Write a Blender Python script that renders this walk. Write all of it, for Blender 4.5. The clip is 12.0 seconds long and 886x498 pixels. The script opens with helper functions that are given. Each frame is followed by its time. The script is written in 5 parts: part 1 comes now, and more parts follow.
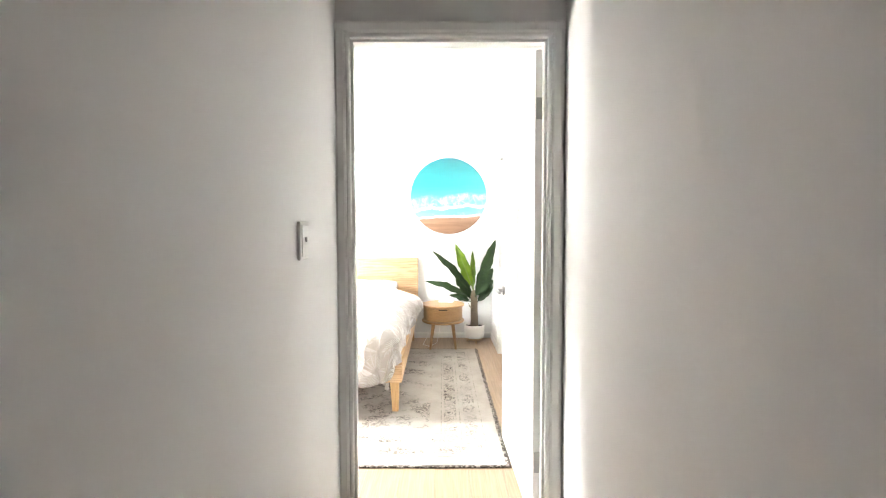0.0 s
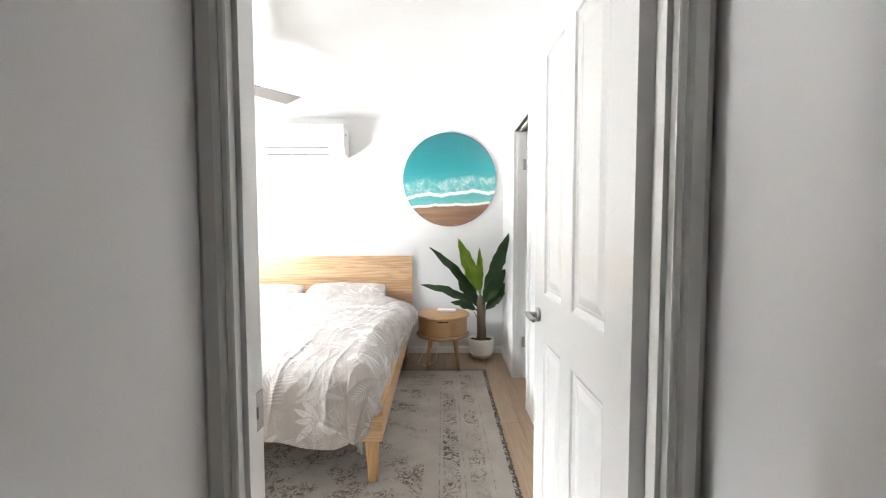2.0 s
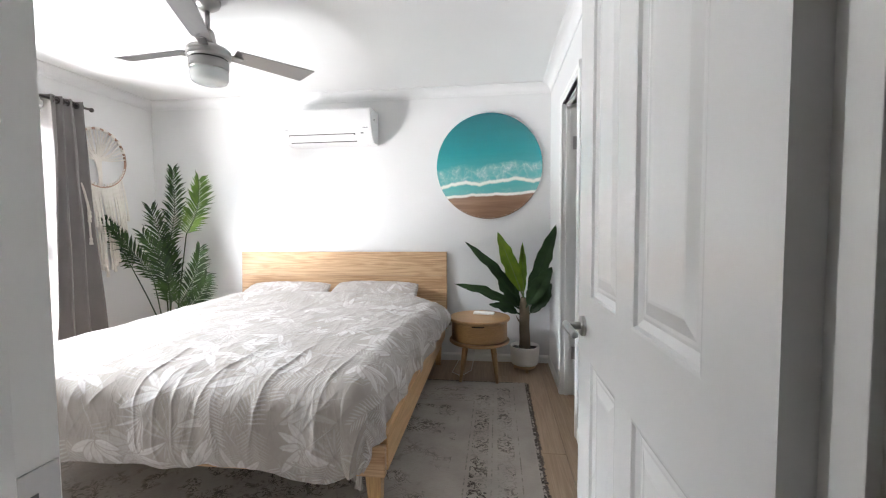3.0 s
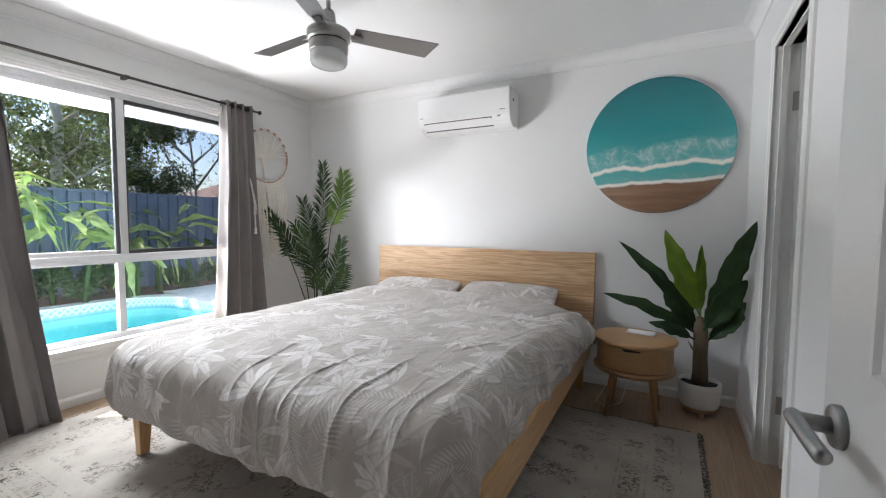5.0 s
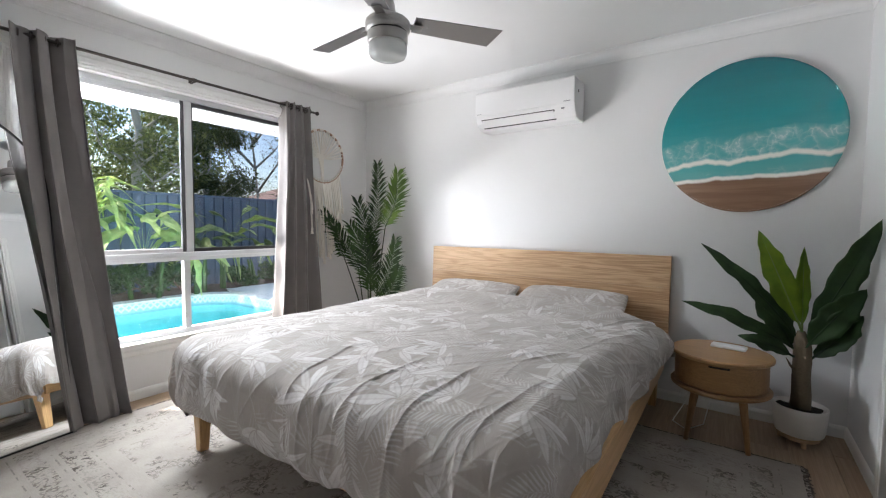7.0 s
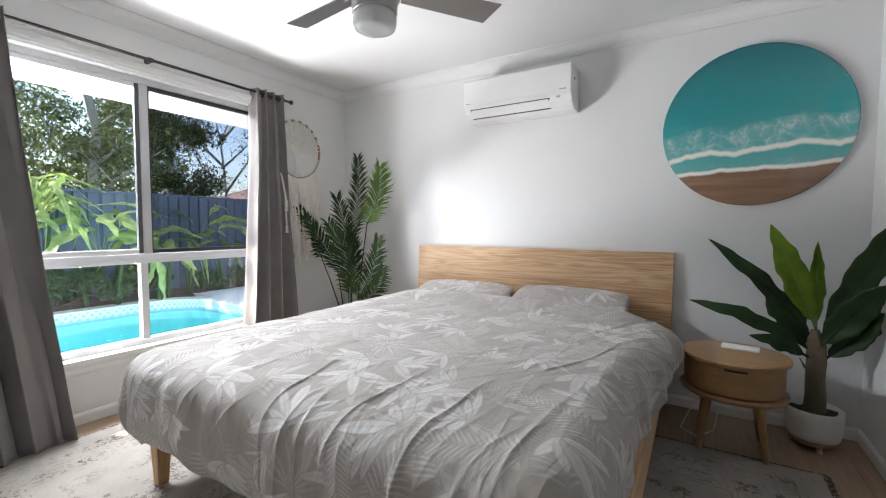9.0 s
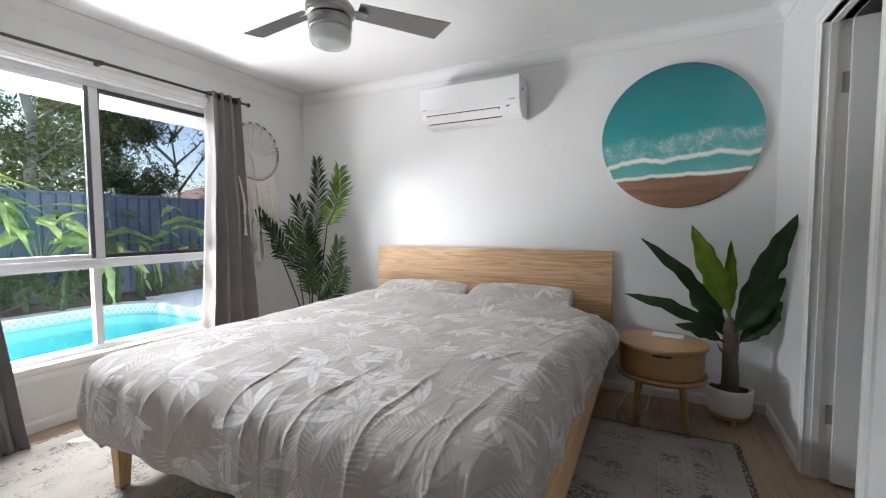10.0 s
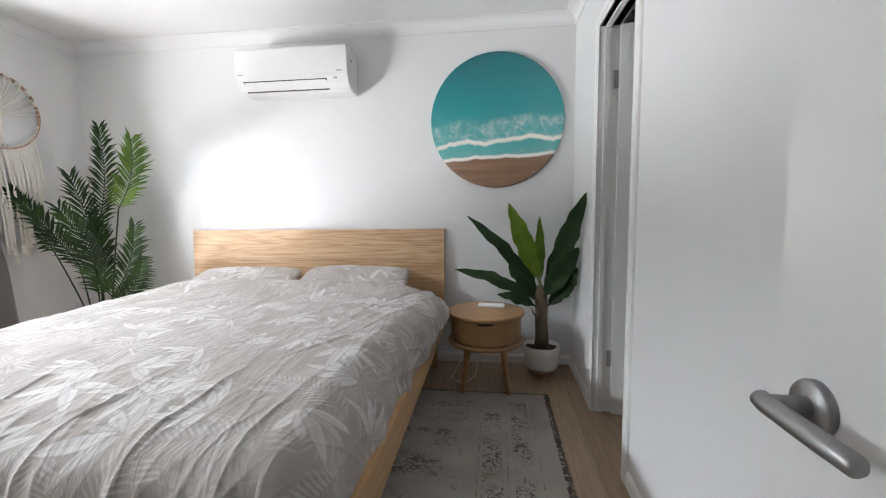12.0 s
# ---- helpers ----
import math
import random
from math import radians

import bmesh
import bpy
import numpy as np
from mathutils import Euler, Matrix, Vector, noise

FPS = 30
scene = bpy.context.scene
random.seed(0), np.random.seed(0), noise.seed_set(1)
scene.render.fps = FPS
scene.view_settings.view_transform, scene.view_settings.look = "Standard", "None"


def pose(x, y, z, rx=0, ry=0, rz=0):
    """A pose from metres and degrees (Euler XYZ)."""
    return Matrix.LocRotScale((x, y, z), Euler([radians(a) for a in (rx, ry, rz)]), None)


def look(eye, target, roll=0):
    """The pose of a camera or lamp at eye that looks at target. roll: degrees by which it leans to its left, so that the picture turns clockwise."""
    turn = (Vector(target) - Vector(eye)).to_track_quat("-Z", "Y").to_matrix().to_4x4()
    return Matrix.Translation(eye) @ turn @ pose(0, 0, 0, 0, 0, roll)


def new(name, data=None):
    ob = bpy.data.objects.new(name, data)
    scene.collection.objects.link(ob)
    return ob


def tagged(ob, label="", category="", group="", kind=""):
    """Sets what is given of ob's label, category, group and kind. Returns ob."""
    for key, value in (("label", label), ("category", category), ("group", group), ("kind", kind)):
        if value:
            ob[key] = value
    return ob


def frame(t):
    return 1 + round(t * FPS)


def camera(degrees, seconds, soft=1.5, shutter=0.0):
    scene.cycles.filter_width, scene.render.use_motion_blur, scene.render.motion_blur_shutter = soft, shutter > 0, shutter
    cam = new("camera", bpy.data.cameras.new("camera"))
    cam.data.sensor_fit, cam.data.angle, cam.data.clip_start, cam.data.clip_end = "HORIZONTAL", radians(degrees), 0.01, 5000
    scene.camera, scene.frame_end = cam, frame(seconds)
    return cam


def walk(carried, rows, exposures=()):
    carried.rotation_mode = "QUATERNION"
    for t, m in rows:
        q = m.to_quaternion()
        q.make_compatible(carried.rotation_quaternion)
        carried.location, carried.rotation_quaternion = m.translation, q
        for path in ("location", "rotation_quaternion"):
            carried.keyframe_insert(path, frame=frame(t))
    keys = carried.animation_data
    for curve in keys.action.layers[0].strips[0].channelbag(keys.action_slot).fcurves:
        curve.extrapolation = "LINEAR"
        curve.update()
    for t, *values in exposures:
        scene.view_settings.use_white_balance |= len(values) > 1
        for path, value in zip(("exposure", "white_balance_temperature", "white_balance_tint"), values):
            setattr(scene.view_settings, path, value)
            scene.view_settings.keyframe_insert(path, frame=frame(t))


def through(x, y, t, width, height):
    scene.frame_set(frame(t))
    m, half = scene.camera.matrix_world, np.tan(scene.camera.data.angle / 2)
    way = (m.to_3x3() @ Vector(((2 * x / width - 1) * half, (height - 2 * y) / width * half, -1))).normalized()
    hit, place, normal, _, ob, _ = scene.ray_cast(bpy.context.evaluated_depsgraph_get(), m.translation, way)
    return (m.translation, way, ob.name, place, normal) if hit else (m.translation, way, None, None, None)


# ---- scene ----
cam = camera(92.8, 12.0, 1.15)
PATH = [
    (0, (0.084, 0.142, 1.31), (0.087, 2.14, 1.228), -0.1),
    (0.5, (0.079, 0.363, 1.325), (0.094, 2.361, 1.231), -0.2),
    (1, (0.095, 0.626, 1.314), (0.126, 2.624, 1.22), -0.5),
    (1.5, (0.094, 0.873, 1.311), (0.122, 2.87, 1.207), -0.2),
    (2, (0.095, 1.101, 1.293), (0.094, 3.098, 1.18), -0.1),
    (2.5, (0.173, 1.336, 1.223), (0.072, 3.331, 1.116), -0.4),
    (4.5, (0.272, 1.962, 1.217), (-0.528, 3.79, 1.086), 0.3),
    (5, (0.267, 2.02, 1.2), (-0.68, 3.777, 1.078), 0.4),
    (5.5, (0.256, 2.04, 1.2), (-0.797, 3.735, 1.077), 0.5),
    (6, (0.243, 2.055, 1.19), (-0.876, 3.708, 1.077), 0.6),
    (6.5, (0.209, 2.067, 1.189), (-0.937, 3.703, 1.078), 0.6),
    (8.5, (-0.061, 2.25, 1.142), (-1.149, 3.924, 1.027), 0.3),
    (9, (-0.068, 2.246, 1.152), (-1.113, 3.948, 1.044), 0.2),
    (9.5, (-0.052, 2.22, 1.158), (-1.037, 3.958, 1.053), 0.0),
    (10, (0.042, 2.147, 1.18), (-0.854, 3.931, 1.062), -0.2),
    (10.5, (0.141, 2.061, 1.168), (-0.624, 3.903, 1.028), -0.3),
    (11, (0.191, 2.029, 1.16), (-0.391, 3.935, 0.99), -0.5),
    (11.5, (0.199, 2.109, 1.151), (-0.207, 4.059, 0.962), -0.6),
    (12, (0.149, 2.268, 1.15), (-0.096, 4.243, 0.95), -0.7),
]
EXPOSURES = [(0.0, 4.42, 7150, 13), (0.5, 4.24, 7150, 13), (1.0, 3.86, 7050, 13), (1.5, 3.5, 6950, 13), (2.0, 3.12, 6800, 13), (2.5, 2.74, 6650, 13), (4.3, 1.6, 6550, 13), (9.5, 1.55, 6550, 13), (10.8, 1.62, 6550, 13), (12.0, 1.90, 6550, 13)]
walk(cam, [(t, look(eye, target, roll)) for t, eye, target, roll in PATH], EXPOSURES)

# ---- light ----
SUN_EL, SUN_AZ = 42.0, 222.0   # degrees above the horizon; heading from +x towards +y
world = bpy.data.worlds.new("sky")
scene.world = world
world.use_nodes = True
sky = world.node_tree.nodes.new("ShaderNodeTexSky")
sky.sky_type, sky.sun_disc = "NISHITA", False
sky.sun_elevation, sky.sun_rotation = radians(SUN_EL), radians(90 - SUN_AZ)
back = world.node_tree.nodes["Background"]
world.node_tree.links.new(sky.outputs[0], back.inputs[0])
back.inputs[1].default_value = 0.15
sun = new("sun", bpy.data.lights.new("sun", "SUN"))
sun.data.energy, sun.data.angle, sun.data.color = 5.0, radians(0.5), (1.0, 0.95, 0.87)
to_sun = Vector((math.cos(radians(SUN_AZ)) * math.cos(radians(SUN_EL)), math.sin(radians(SUN_AZ)) * math.cos(radians(SUN_EL)), math.sin(radians(SUN_EL))))
sun.matrix_world = look(Vector((-8, 3, 0)) + to_sun * 20, (-8, 3, 0))


def fill_lamp(name, x, y, z, width, height, power, target, colour):
    """Adds an area lamp outside the bedroom window to stand in for daylight."""
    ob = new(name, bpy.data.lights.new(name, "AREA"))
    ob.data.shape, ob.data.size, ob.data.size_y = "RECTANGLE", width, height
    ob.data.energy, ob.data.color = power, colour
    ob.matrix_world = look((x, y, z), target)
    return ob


# added area lamps, hidden outside, stand in for sunlit paving and pool under the sill, the bright garden to the south,
# and the open sky above
fill_lamp("window_ground_fill", -4.95, 2.75, -0.06, 3.6, 0.28, 128, (-0.9, 3.7, 2.0), (0.95, 0.968, 1.0))
fill_lamp("window_garden_fill", -3.95, 2.0, 0.10, 1.4, 0.5, 24, (-1.6, 5.3, 2.0), (1.0, 0.985, 0.955))
# added fill under the eave, out of view, in place of sky light
fill_lamp("window_sky_fill", -3.68, 3.35, 2.29, 1.6, 0.34, 158, (0.2, 1.35, 0.7), (0.86, 0.93, 1.0))

# ---- materials ----
class Mat:
    """A small builder for node materials."""

    def __init__(self, name, colour=(0.8, 0.8, 0.8), rough=0.5, metal=0.0, spec=0.5):
        self.m = bpy.data.materials.new(name)
        self.m.use_nodes = True
        self.t = self.m.node_tree
        self.b = self.t.nodes["Principled BSDF"]
        self.set("Base Color", (*colour, 1))
        self.set("Roughness", rough)
        self.set("Metallic", metal)
        self.set("Specular IOR Level", spec)
        self.space = None

    def set(self, key, value):
        self.b.inputs[key].default_value = value

    def node(self, kind, **values):
        n = self.t.nodes.new(kind)
        for key, value in values.items():
            n.inputs[key.replace("_", " ")].default_value = value
        return n

    def link(self, a, b):
        self.t.links.new(a, b)

    def coords(self, scale=(1, 1, 1), turn=(0, 0, 0), kind="Object"):
        tc = self.t.nodes.new("ShaderNodeTexCoord")
        mp = self.t.nodes.new("ShaderNodeMapping")
        mp.inputs["Scale"].default_value = scale
        mp.inputs["Rotation"].default_value = turn
        self.link(tc.outputs[kind], mp.inputs[0])
        return mp.outputs[0]

    def noise(self, scale, detail=4, rough=0.55, vec=None, distort=0.0):
        n = self.node("ShaderNodeTexNoise", Scale=scale, Detail=detail, Roughness=rough, Distortion=distort)
        self.link(vec or self.coords(), n.inputs["Vector"])
        return n.outputs["Fac"]

    def ramp(self, fac, stops):
        r = self.t.nodes.new("ShaderNodeValToRGB")
        el = r.color_ramp.elements
        while len(el) < len(stops):
            el.new(0.5)
        for e, (p, c) in zip(el, stops):
            e.position, e.color = p, (*c, 1) if len(c) == 3 else c
        self.link(fac, r.inputs[0])
        return r.outputs[0]

    def math(self, op, a, b=None, c=None):
        n = self.t.nodes.new("ShaderNodeMath")
        n.operation = op
        for i, v in enumerate((a, b, c)):
            if v is None:
                continue
            if isinstance(v, (int, float)):
                n.inputs[i].default_value = v
            else:
                self.link(v, n.inputs[i])
        return n.outputs[0]

    def mix(self, fac, a, b, blend="MIX"):
        n = self.t.nodes.new("ShaderNodeMix")
        n.data_type, n.blend_type = "RGBA", blend
        for sock, v in ((n.inputs[0], fac), (n.inputs[6], a), (n.inputs[7], b)):
            if isinstance(v, (int, float)):
                sock.default_value = v
            elif isinstance(v, tuple):
                sock.default_value = (*v, 1)
            else:
                self.link(v, sock)
        return n.outputs[2]

    def colour(self, out):
        self.link(out, self.b.inputs["Base Color"])
        return self

    def rough(self, out):
        self.link(out, self.b.inputs["Roughness"])
        return self

    def bump(self, height, strength=0.2, distance=0.002):
        n = self.node("ShaderNodeBump", Strength=strength, Distance=distance)
        self.link(height, n.inputs["Height"])
        self.link(n.outputs[0], self.b.inputs["Normal"])
        return self

    def random(self):
        return self.t.nodes.new("ShaderNodeObjectInfo").outputs["Random"]

    def island(self):
        return self.t.nodes.new("ShaderNodeNewGeometry").outputs["Random Per Island"]


def paint(name, colour, rough, grain=260, depth=0.0006, strength=0.25):
    k = Mat(name, colour, rough)
    dark = tuple(c * 0.965 for c in colour)
    k.colour(k.ramp(k.noise(1.3, 5), [(0.35, dark), (0.7, colour)]))
    k.bump(k.noise(grain, 2), strength, depth)
    return k.m


def wood(name, light, dark, axis=0, rough=0.42, scale=1.0, figure=0.085):
    """Long-grained timber; the grain runs along the given axis."""
    k = Mat(name, light, rough)
    sc = [14 * scale] * 3
    sc[axis] = 0.9 * scale
    v = k.coords(tuple(sc))
    warp = k.noise(1.1, 3, 0.5, v, 0.6)
    rings = k.math("SINE", k.math("MULTIPLY", warp, 46.0))
    sf = [160 * scale] * 3
    sf[axis] = 3.0 * scale
    fine = k.noise(1.0, 3, 0.6, k.coords(tuple(sf)))
    f = k.math("ADD", k.math("MULTIPLY", rings, figure), fine)
    f = k.math("ADD", f, k.math("MULTIPLY", k.math("SUBTRACT", k.random(), 0.5), 0.16))
    mid = tuple((a + b) / 2 for a, b in zip(light, dark))
    k.colour(k.ramp(f, [(0.25, dark), (0.5, mid), (0.72, light)]))
    k.rough(k.math("MULTIPLY_ADD", fine, 0.2, rough - 0.1))
    k.bump(f, 0.12, 0.0006)
    return k.m


def leaf(name, light, dark, rough=0.38, through=0.25):
    k = Mat(name, light, rough, 0.0, 0.3)
    f = k.math("ADD", k.noise(9, 4), k.math("MULTIPLY", k.math("SUBTRACT", k.island(), 0.5), 0.5))
    col = k.ramp(f, [(0.25, dark), (0.75, light)])
    k.colour(col)
    if through:
        tr = k.node("ShaderNodeBsdfTranslucent")
        k.link(col, tr.inputs[0])
        mx = k.node("ShaderNodeMixShader", Fac=through)
        out = k.t.nodes["Material Output"]
        k.link(k.b.outputs[0], mx.inputs[1])
        k.link(tr.outputs[0], mx.inputs[2])
        k.link(mx.outputs[0], out.inputs[0])
    k.bump(k.noise(70, 2), 0.15, 0.001)
    return k.m


def cloth(name, light, dark, rough=0.9, weave=900):
    k = Mat(name, light, rough, 0.0, 0.2)
    k.set("Sheen Weight", 0.25)
    k.colour(k.ramp(k.math("ADD", k.math("MULTIPLY", k.noise(3, 4), 0.6), k.math("MULTIPLY", k.noise(weave, 1), 0.4)), [(0.3, dark), (0.7, light)]))
    k.bump(k.noise(weave, 1), 0.25, 0.0008)
    return k.m


def glazing(name, tint=(0.97, 0.99, 0.985)):
    """Clear window glass, thin enough to pass light straight, with a mirror-like gloss."""
    k = Mat(name)
    tr = k.node("ShaderNodeBsdfTransparent", Color=(*tint, 1))
    gl = k.node("ShaderNodeBsdfGlossy", Roughness=0.01)
    fr = k.node("ShaderNodeFresnel", IOR=1.45)
    mx = k.node("ShaderNodeMixShader")
    k.link(fr.outputs[0], mx.inputs[0])
    k.link(tr.outputs[0], mx.inputs[1])
    k.link(gl.outputs[0], mx.inputs[2])
    k.link(mx.outputs[0], k.t.nodes["Material Output"].inputs[0])
    return k.m


def metal(name, colour, rough, stretch=(1, 1, 60)):
    k = Mat(name, colour, rough, 1.0)
    k.rough(k.math("MULTIPLY_ADD", k.noise(8, 3, 0.6, k.coords(stretch)), 0.25, rough - 0.12))
    return k.m


M_WALL = paint("wall_paint", (0.715, 0.715, 0.71), 0.62)
M_CEIL = paint("ceiling_paint", (0.73, 0.73, 0.725), 0.8)
M_TRIM = paint("trim_gloss_paint", (0.78, 0.78, 0.76), 0.28, 40, 0.0005, 0.12)
M_DOOR = paint("door_gloss_paint", (0.80, 0.80, 0.79), 0.24, 45, 0.0006, 0.12)
M_PLASTIC = paint("white_plastic", (0.80, 0.80, 0.80), 0.35, 600, 0.0002, 0.1)
M_SWITCH = paint("switch_plastic", (0.72, 0.72, 0.70), 0.35, 600, 0.0002, 0.1)
M_DARK = paint("black_plastic", (0.02, 0.02, 0.022), 0.4, 300, 0.0003, 0.1)
M_GREYTXT = paint("grey_print", (0.35, 0.35, 0.36), 0.5)
M_FLOOR = wood("oak_floorboard", (0.42, 0.305, 0.205), (0.30, 0.205, 0.13), 1, 0.45)
M_OAK = wood("oak_bed_timber", (0.63, 0.425, 0.25), (0.37, 0.21, 0.10), 0, 0.42, 0.9, 0.12)
M_OAKY = wood("oak_rail_timber", (0.60, 0.38, 0.19), (0.42, 0.24, 0.10), 1, 0.42)
M_OAKZ = wood("oak_leg_timber", (0.60, 0.38, 0.18), (0.42, 0.24, 0.10), 2, 0.42)
M_NIGHT = wood("nightstand_timber", (0.42, 0.25, 0.115), (0.30, 0.165, 0.07), 0, 0.4)
M_NIGHTZ = wood("nightstand_leg_timber", (0.40, 0.23, 0.10), (0.28, 0.15, 0.06), 2, 0.4)
M_CURTAIN = cloth("grey_curtain_cloth", (0.235, 0.220, 0.212), (0.17, 0.158, 0.152), 0.95, 700)
M_MATTRESS = cloth("white_sheet", (0.78, 0.78, 0.78), (0.7, 0.7, 0.7))
M_ROPE = cloth("cream_cotton_cord", (0.80, 0.77, 0.71), (0.64, 0.60, 0.54), 0.95, 500)
M_HOOP = paint("copper_hoop", (0.36, 0.22, 0.15), 0.45, 90)
M_NICKEL = metal("brushed_nickel", (0.36, 0.35, 0.34), 0.32)
M_BLADE = metal("fan_blade_metal", (0.33, 0.325, 0.325), 0.42, (40, 1, 1))
M_LEVER = metal("door_lever_metal", (0.36, 0.36, 0.355), 0.42, (1, 40, 1))
M_ROD = metal("dark_bronze_rod", (0.09, 0.08, 0.075), 0.42)
M_ALU = paint("white_aluminium", (0.66, 0.67, 0.68), 0.38, 120, 0.0003, 0.1)
M_ALUMID = paint("pale_grey_aluminium", (0.56, 0.565, 0.57), 0.38, 120, 0.0003, 0.1)
M_ALUGREY = paint("grey_aluminium", (0.085, 0.088, 0.093), 0.4, 120, 0.0003, 0.1)
M_GLASS = glazing("window_glass")
k = Mat("fly_screen_mesh")
k.link(k.node("ShaderNodeBsdfTransparent", Color=(0.66, 0.65, 0.67, 1)).outputs[0], k.t.nodes["Material Output"].inputs[0])
M_MESH = k.m
M_MIRROR = Mat("mirror_silver", (0.93, 0.94, 0.94), 0.01, 1.0).m
M_POT = paint("white_ceramic", (0.78, 0.77, 0.74), 0.3, 200, 0.0004, 0.15)
M_CORK = wood("pot_timber_base", (0.62, 0.45, 0.28), (0.46, 0.32, 0.18), 0, 0.55)
M_SOIL_NOTCH = paint("dark_potting_soil_and_notch", (0.03, 0.024, 0.02), 0.95, 130, 0.01, 1.0)
M_BARK = paint("plant_trunk_bark", (0.15, 0.115, 0.075), 0.85, 60, 0.006, 0.9)
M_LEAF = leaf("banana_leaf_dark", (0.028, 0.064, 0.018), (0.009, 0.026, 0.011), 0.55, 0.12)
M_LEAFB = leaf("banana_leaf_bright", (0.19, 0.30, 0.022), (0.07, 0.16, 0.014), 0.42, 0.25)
M_RIB = paint("leaf_midrib", (0.16, 0.24, 0.06), 0.5)
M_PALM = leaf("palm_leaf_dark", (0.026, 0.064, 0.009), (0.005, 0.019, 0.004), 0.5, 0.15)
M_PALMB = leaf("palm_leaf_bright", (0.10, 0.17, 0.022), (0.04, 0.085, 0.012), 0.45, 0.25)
M_BASKET = paint("dark_wicker", (0.12, 0.065, 0.045), 0.7, 80, 0.004, 0.8)
k = Mat("opal_glass", (0.62, 0.64, 0.63), 0.12)
k.set("Coat Weight", 0.5)
M_OPAL = k.m

# ---- building helpers ----
def part(name, bm, material, parent=None, label="", smooth=False):
    """Links a bmesh as one mesh object, under its thing or part."""
    me = bpy.data.meshes.new(name)
    bm.to_mesh(me)
    bm.free()
    me.materials.append(material)
    if smooth:
        me.polygons.foreach_set("use_smooth", [True] * len(me.polygons))
        me.update()
    ob = new(name, me)
    if parent is not None:
        ob.parent = parent
    if label:
        ob["label"] = label
    return ob


def thing(name, label, category, at=None, group="", kind=""):
    ob = new(name)
    ob.empty_display_size = 0.05
    if at is not None:
        ob.matrix_basis = at
    return tagged(ob, label, category, group, kind)


def box(x0, y0, z0, x1, y1, z1, bevel=0.0, bm=None, seg=2):
    fresh = bmesh.new()
    bmesh.ops.create_cube(fresh, size=1)
    bmesh.ops.transform(fresh, matrix=Matrix.LocRotScale(((x0 + x1) / 2, (y0 + y1) / 2, (z0 + z1) / 2), None, (abs(x1 - x0), abs(y1 - y0), abs(z1 - z0))), verts=fresh.verts)
    if bevel:
        bmesh.ops.bevel(fresh, geom=fresh.edges[:], offset=bevel, segments=seg, profile=0.6, affect="EDGES")
    return merge(bm, fresh)


def merge(bm, fresh):
    if bm is None:
        return fresh
    me = bpy.data.meshes.new("tmp")
    fresh.to_mesh(me)
    fresh.free()
    bm.from_mesh(me)
    bpy.data.meshes.remove(me)
    return bm


def lathe(profile, seg=40, bm=None, caps=True):
    """A turned body from (radius, height) pairs."""
    fresh = bmesh.new()
    rings = []
    for r, z in profile:
        if r < 1e-5:
            rings.append([fresh.verts.new((0, 0, z))])
        else:
            rings.append([fresh.verts.new((r * math.cos(2 * math.pi * i / seg), r * math.sin(2 * math.pi * i / seg), z)) for i in range(seg)])
    for a, b in zip(rings, rings[1:]):
        for i in range(seg):
            j = (i + 1) % seg
            quad = [a[i % len(a)], a[j % len(a)], b[j % len(b)], b[i % len(b)]]
            face = []
            for v in quad:
                if v not in face:
                    face.append(v)
            if len(face) > 2:
                fresh.faces.new(face)
    if caps:
        for ring in (rings[0], rings[-1]):
            if len(ring) > 2:
                fresh.faces.new(ring)
    bmesh.ops.recalc_face_normals(fresh, faces=fresh.faces)
    return merge(bm, fresh)


def tube(points, radius, seg=8, bm=None):
    """A round bar along points; radius may be one number or one per point."""
    fresh = bmesh.new()
    pts = [Vector(p) for p in points]
    radii = radius if isinstance(radius, (list, tuple)) else [radius] * len(pts)
    rings, side = [], None
    for i, p in enumerate(pts):
        d = (pts[min(i + 1, len(pts) - 1)] - pts[max(i - 1, 0)]).normalized()
        if side is None:
            side = d.cross(Vector((0, 0, 1)))
            if side.length < 1e-3:
                side = Vector((1, 0, 0))
        side = (side - d * side.dot(d)).normalized()
        up = d.cross(side)
        rings.append([fresh.verts.new(p + (side * math.cos(2 * math.pi * j / seg) + up * math.sin(2 * math.pi * j / seg)) * radii[i]) for j in range(seg)])
    for a, b in zip(rings, rings[1:]):
        for j in range(seg):
            fresh.faces.new((a[j], a[(j + 1) % seg], b[(j + 1) % seg], b[j]))
    fresh.faces.new(rings[0])
    fresh.faces.new(rings[-1])
    bmesh.ops.recalc_face_normals(fresh, faces=fresh.faces)
    return merge(bm, fresh)


def moved(bm, m):
    bmesh.ops.transform(bm, matrix=m, verts=bm.verts)
    return bm


def extrude_profile(pairs, start, end, up, out, bm=None):
    """A moulding: pairs are (out, up) of its section, swept straight from start to end."""
    fresh = bmesh.new()
    start, end, up, out = Vector(start), Vector(end), Vector(up), Vector(out)
    a = [fresh.verts.new(start + out * p + up * q) for p, q in pairs]
    b = [fresh.verts.new(end + out * p + up * q) for p, q in pairs]
    n = len(pairs)
    for i in range(n):
        fresh.faces.new((a[i], a[(i + 1) % n], b[(i + 1) % n], b[i]))
    fresh.faces.new(a)
    fresh.faces.new(b)
    bmesh.ops.recalc_face_normals(fresh, faces=fresh.faces)
    return merge(bm, fresh)


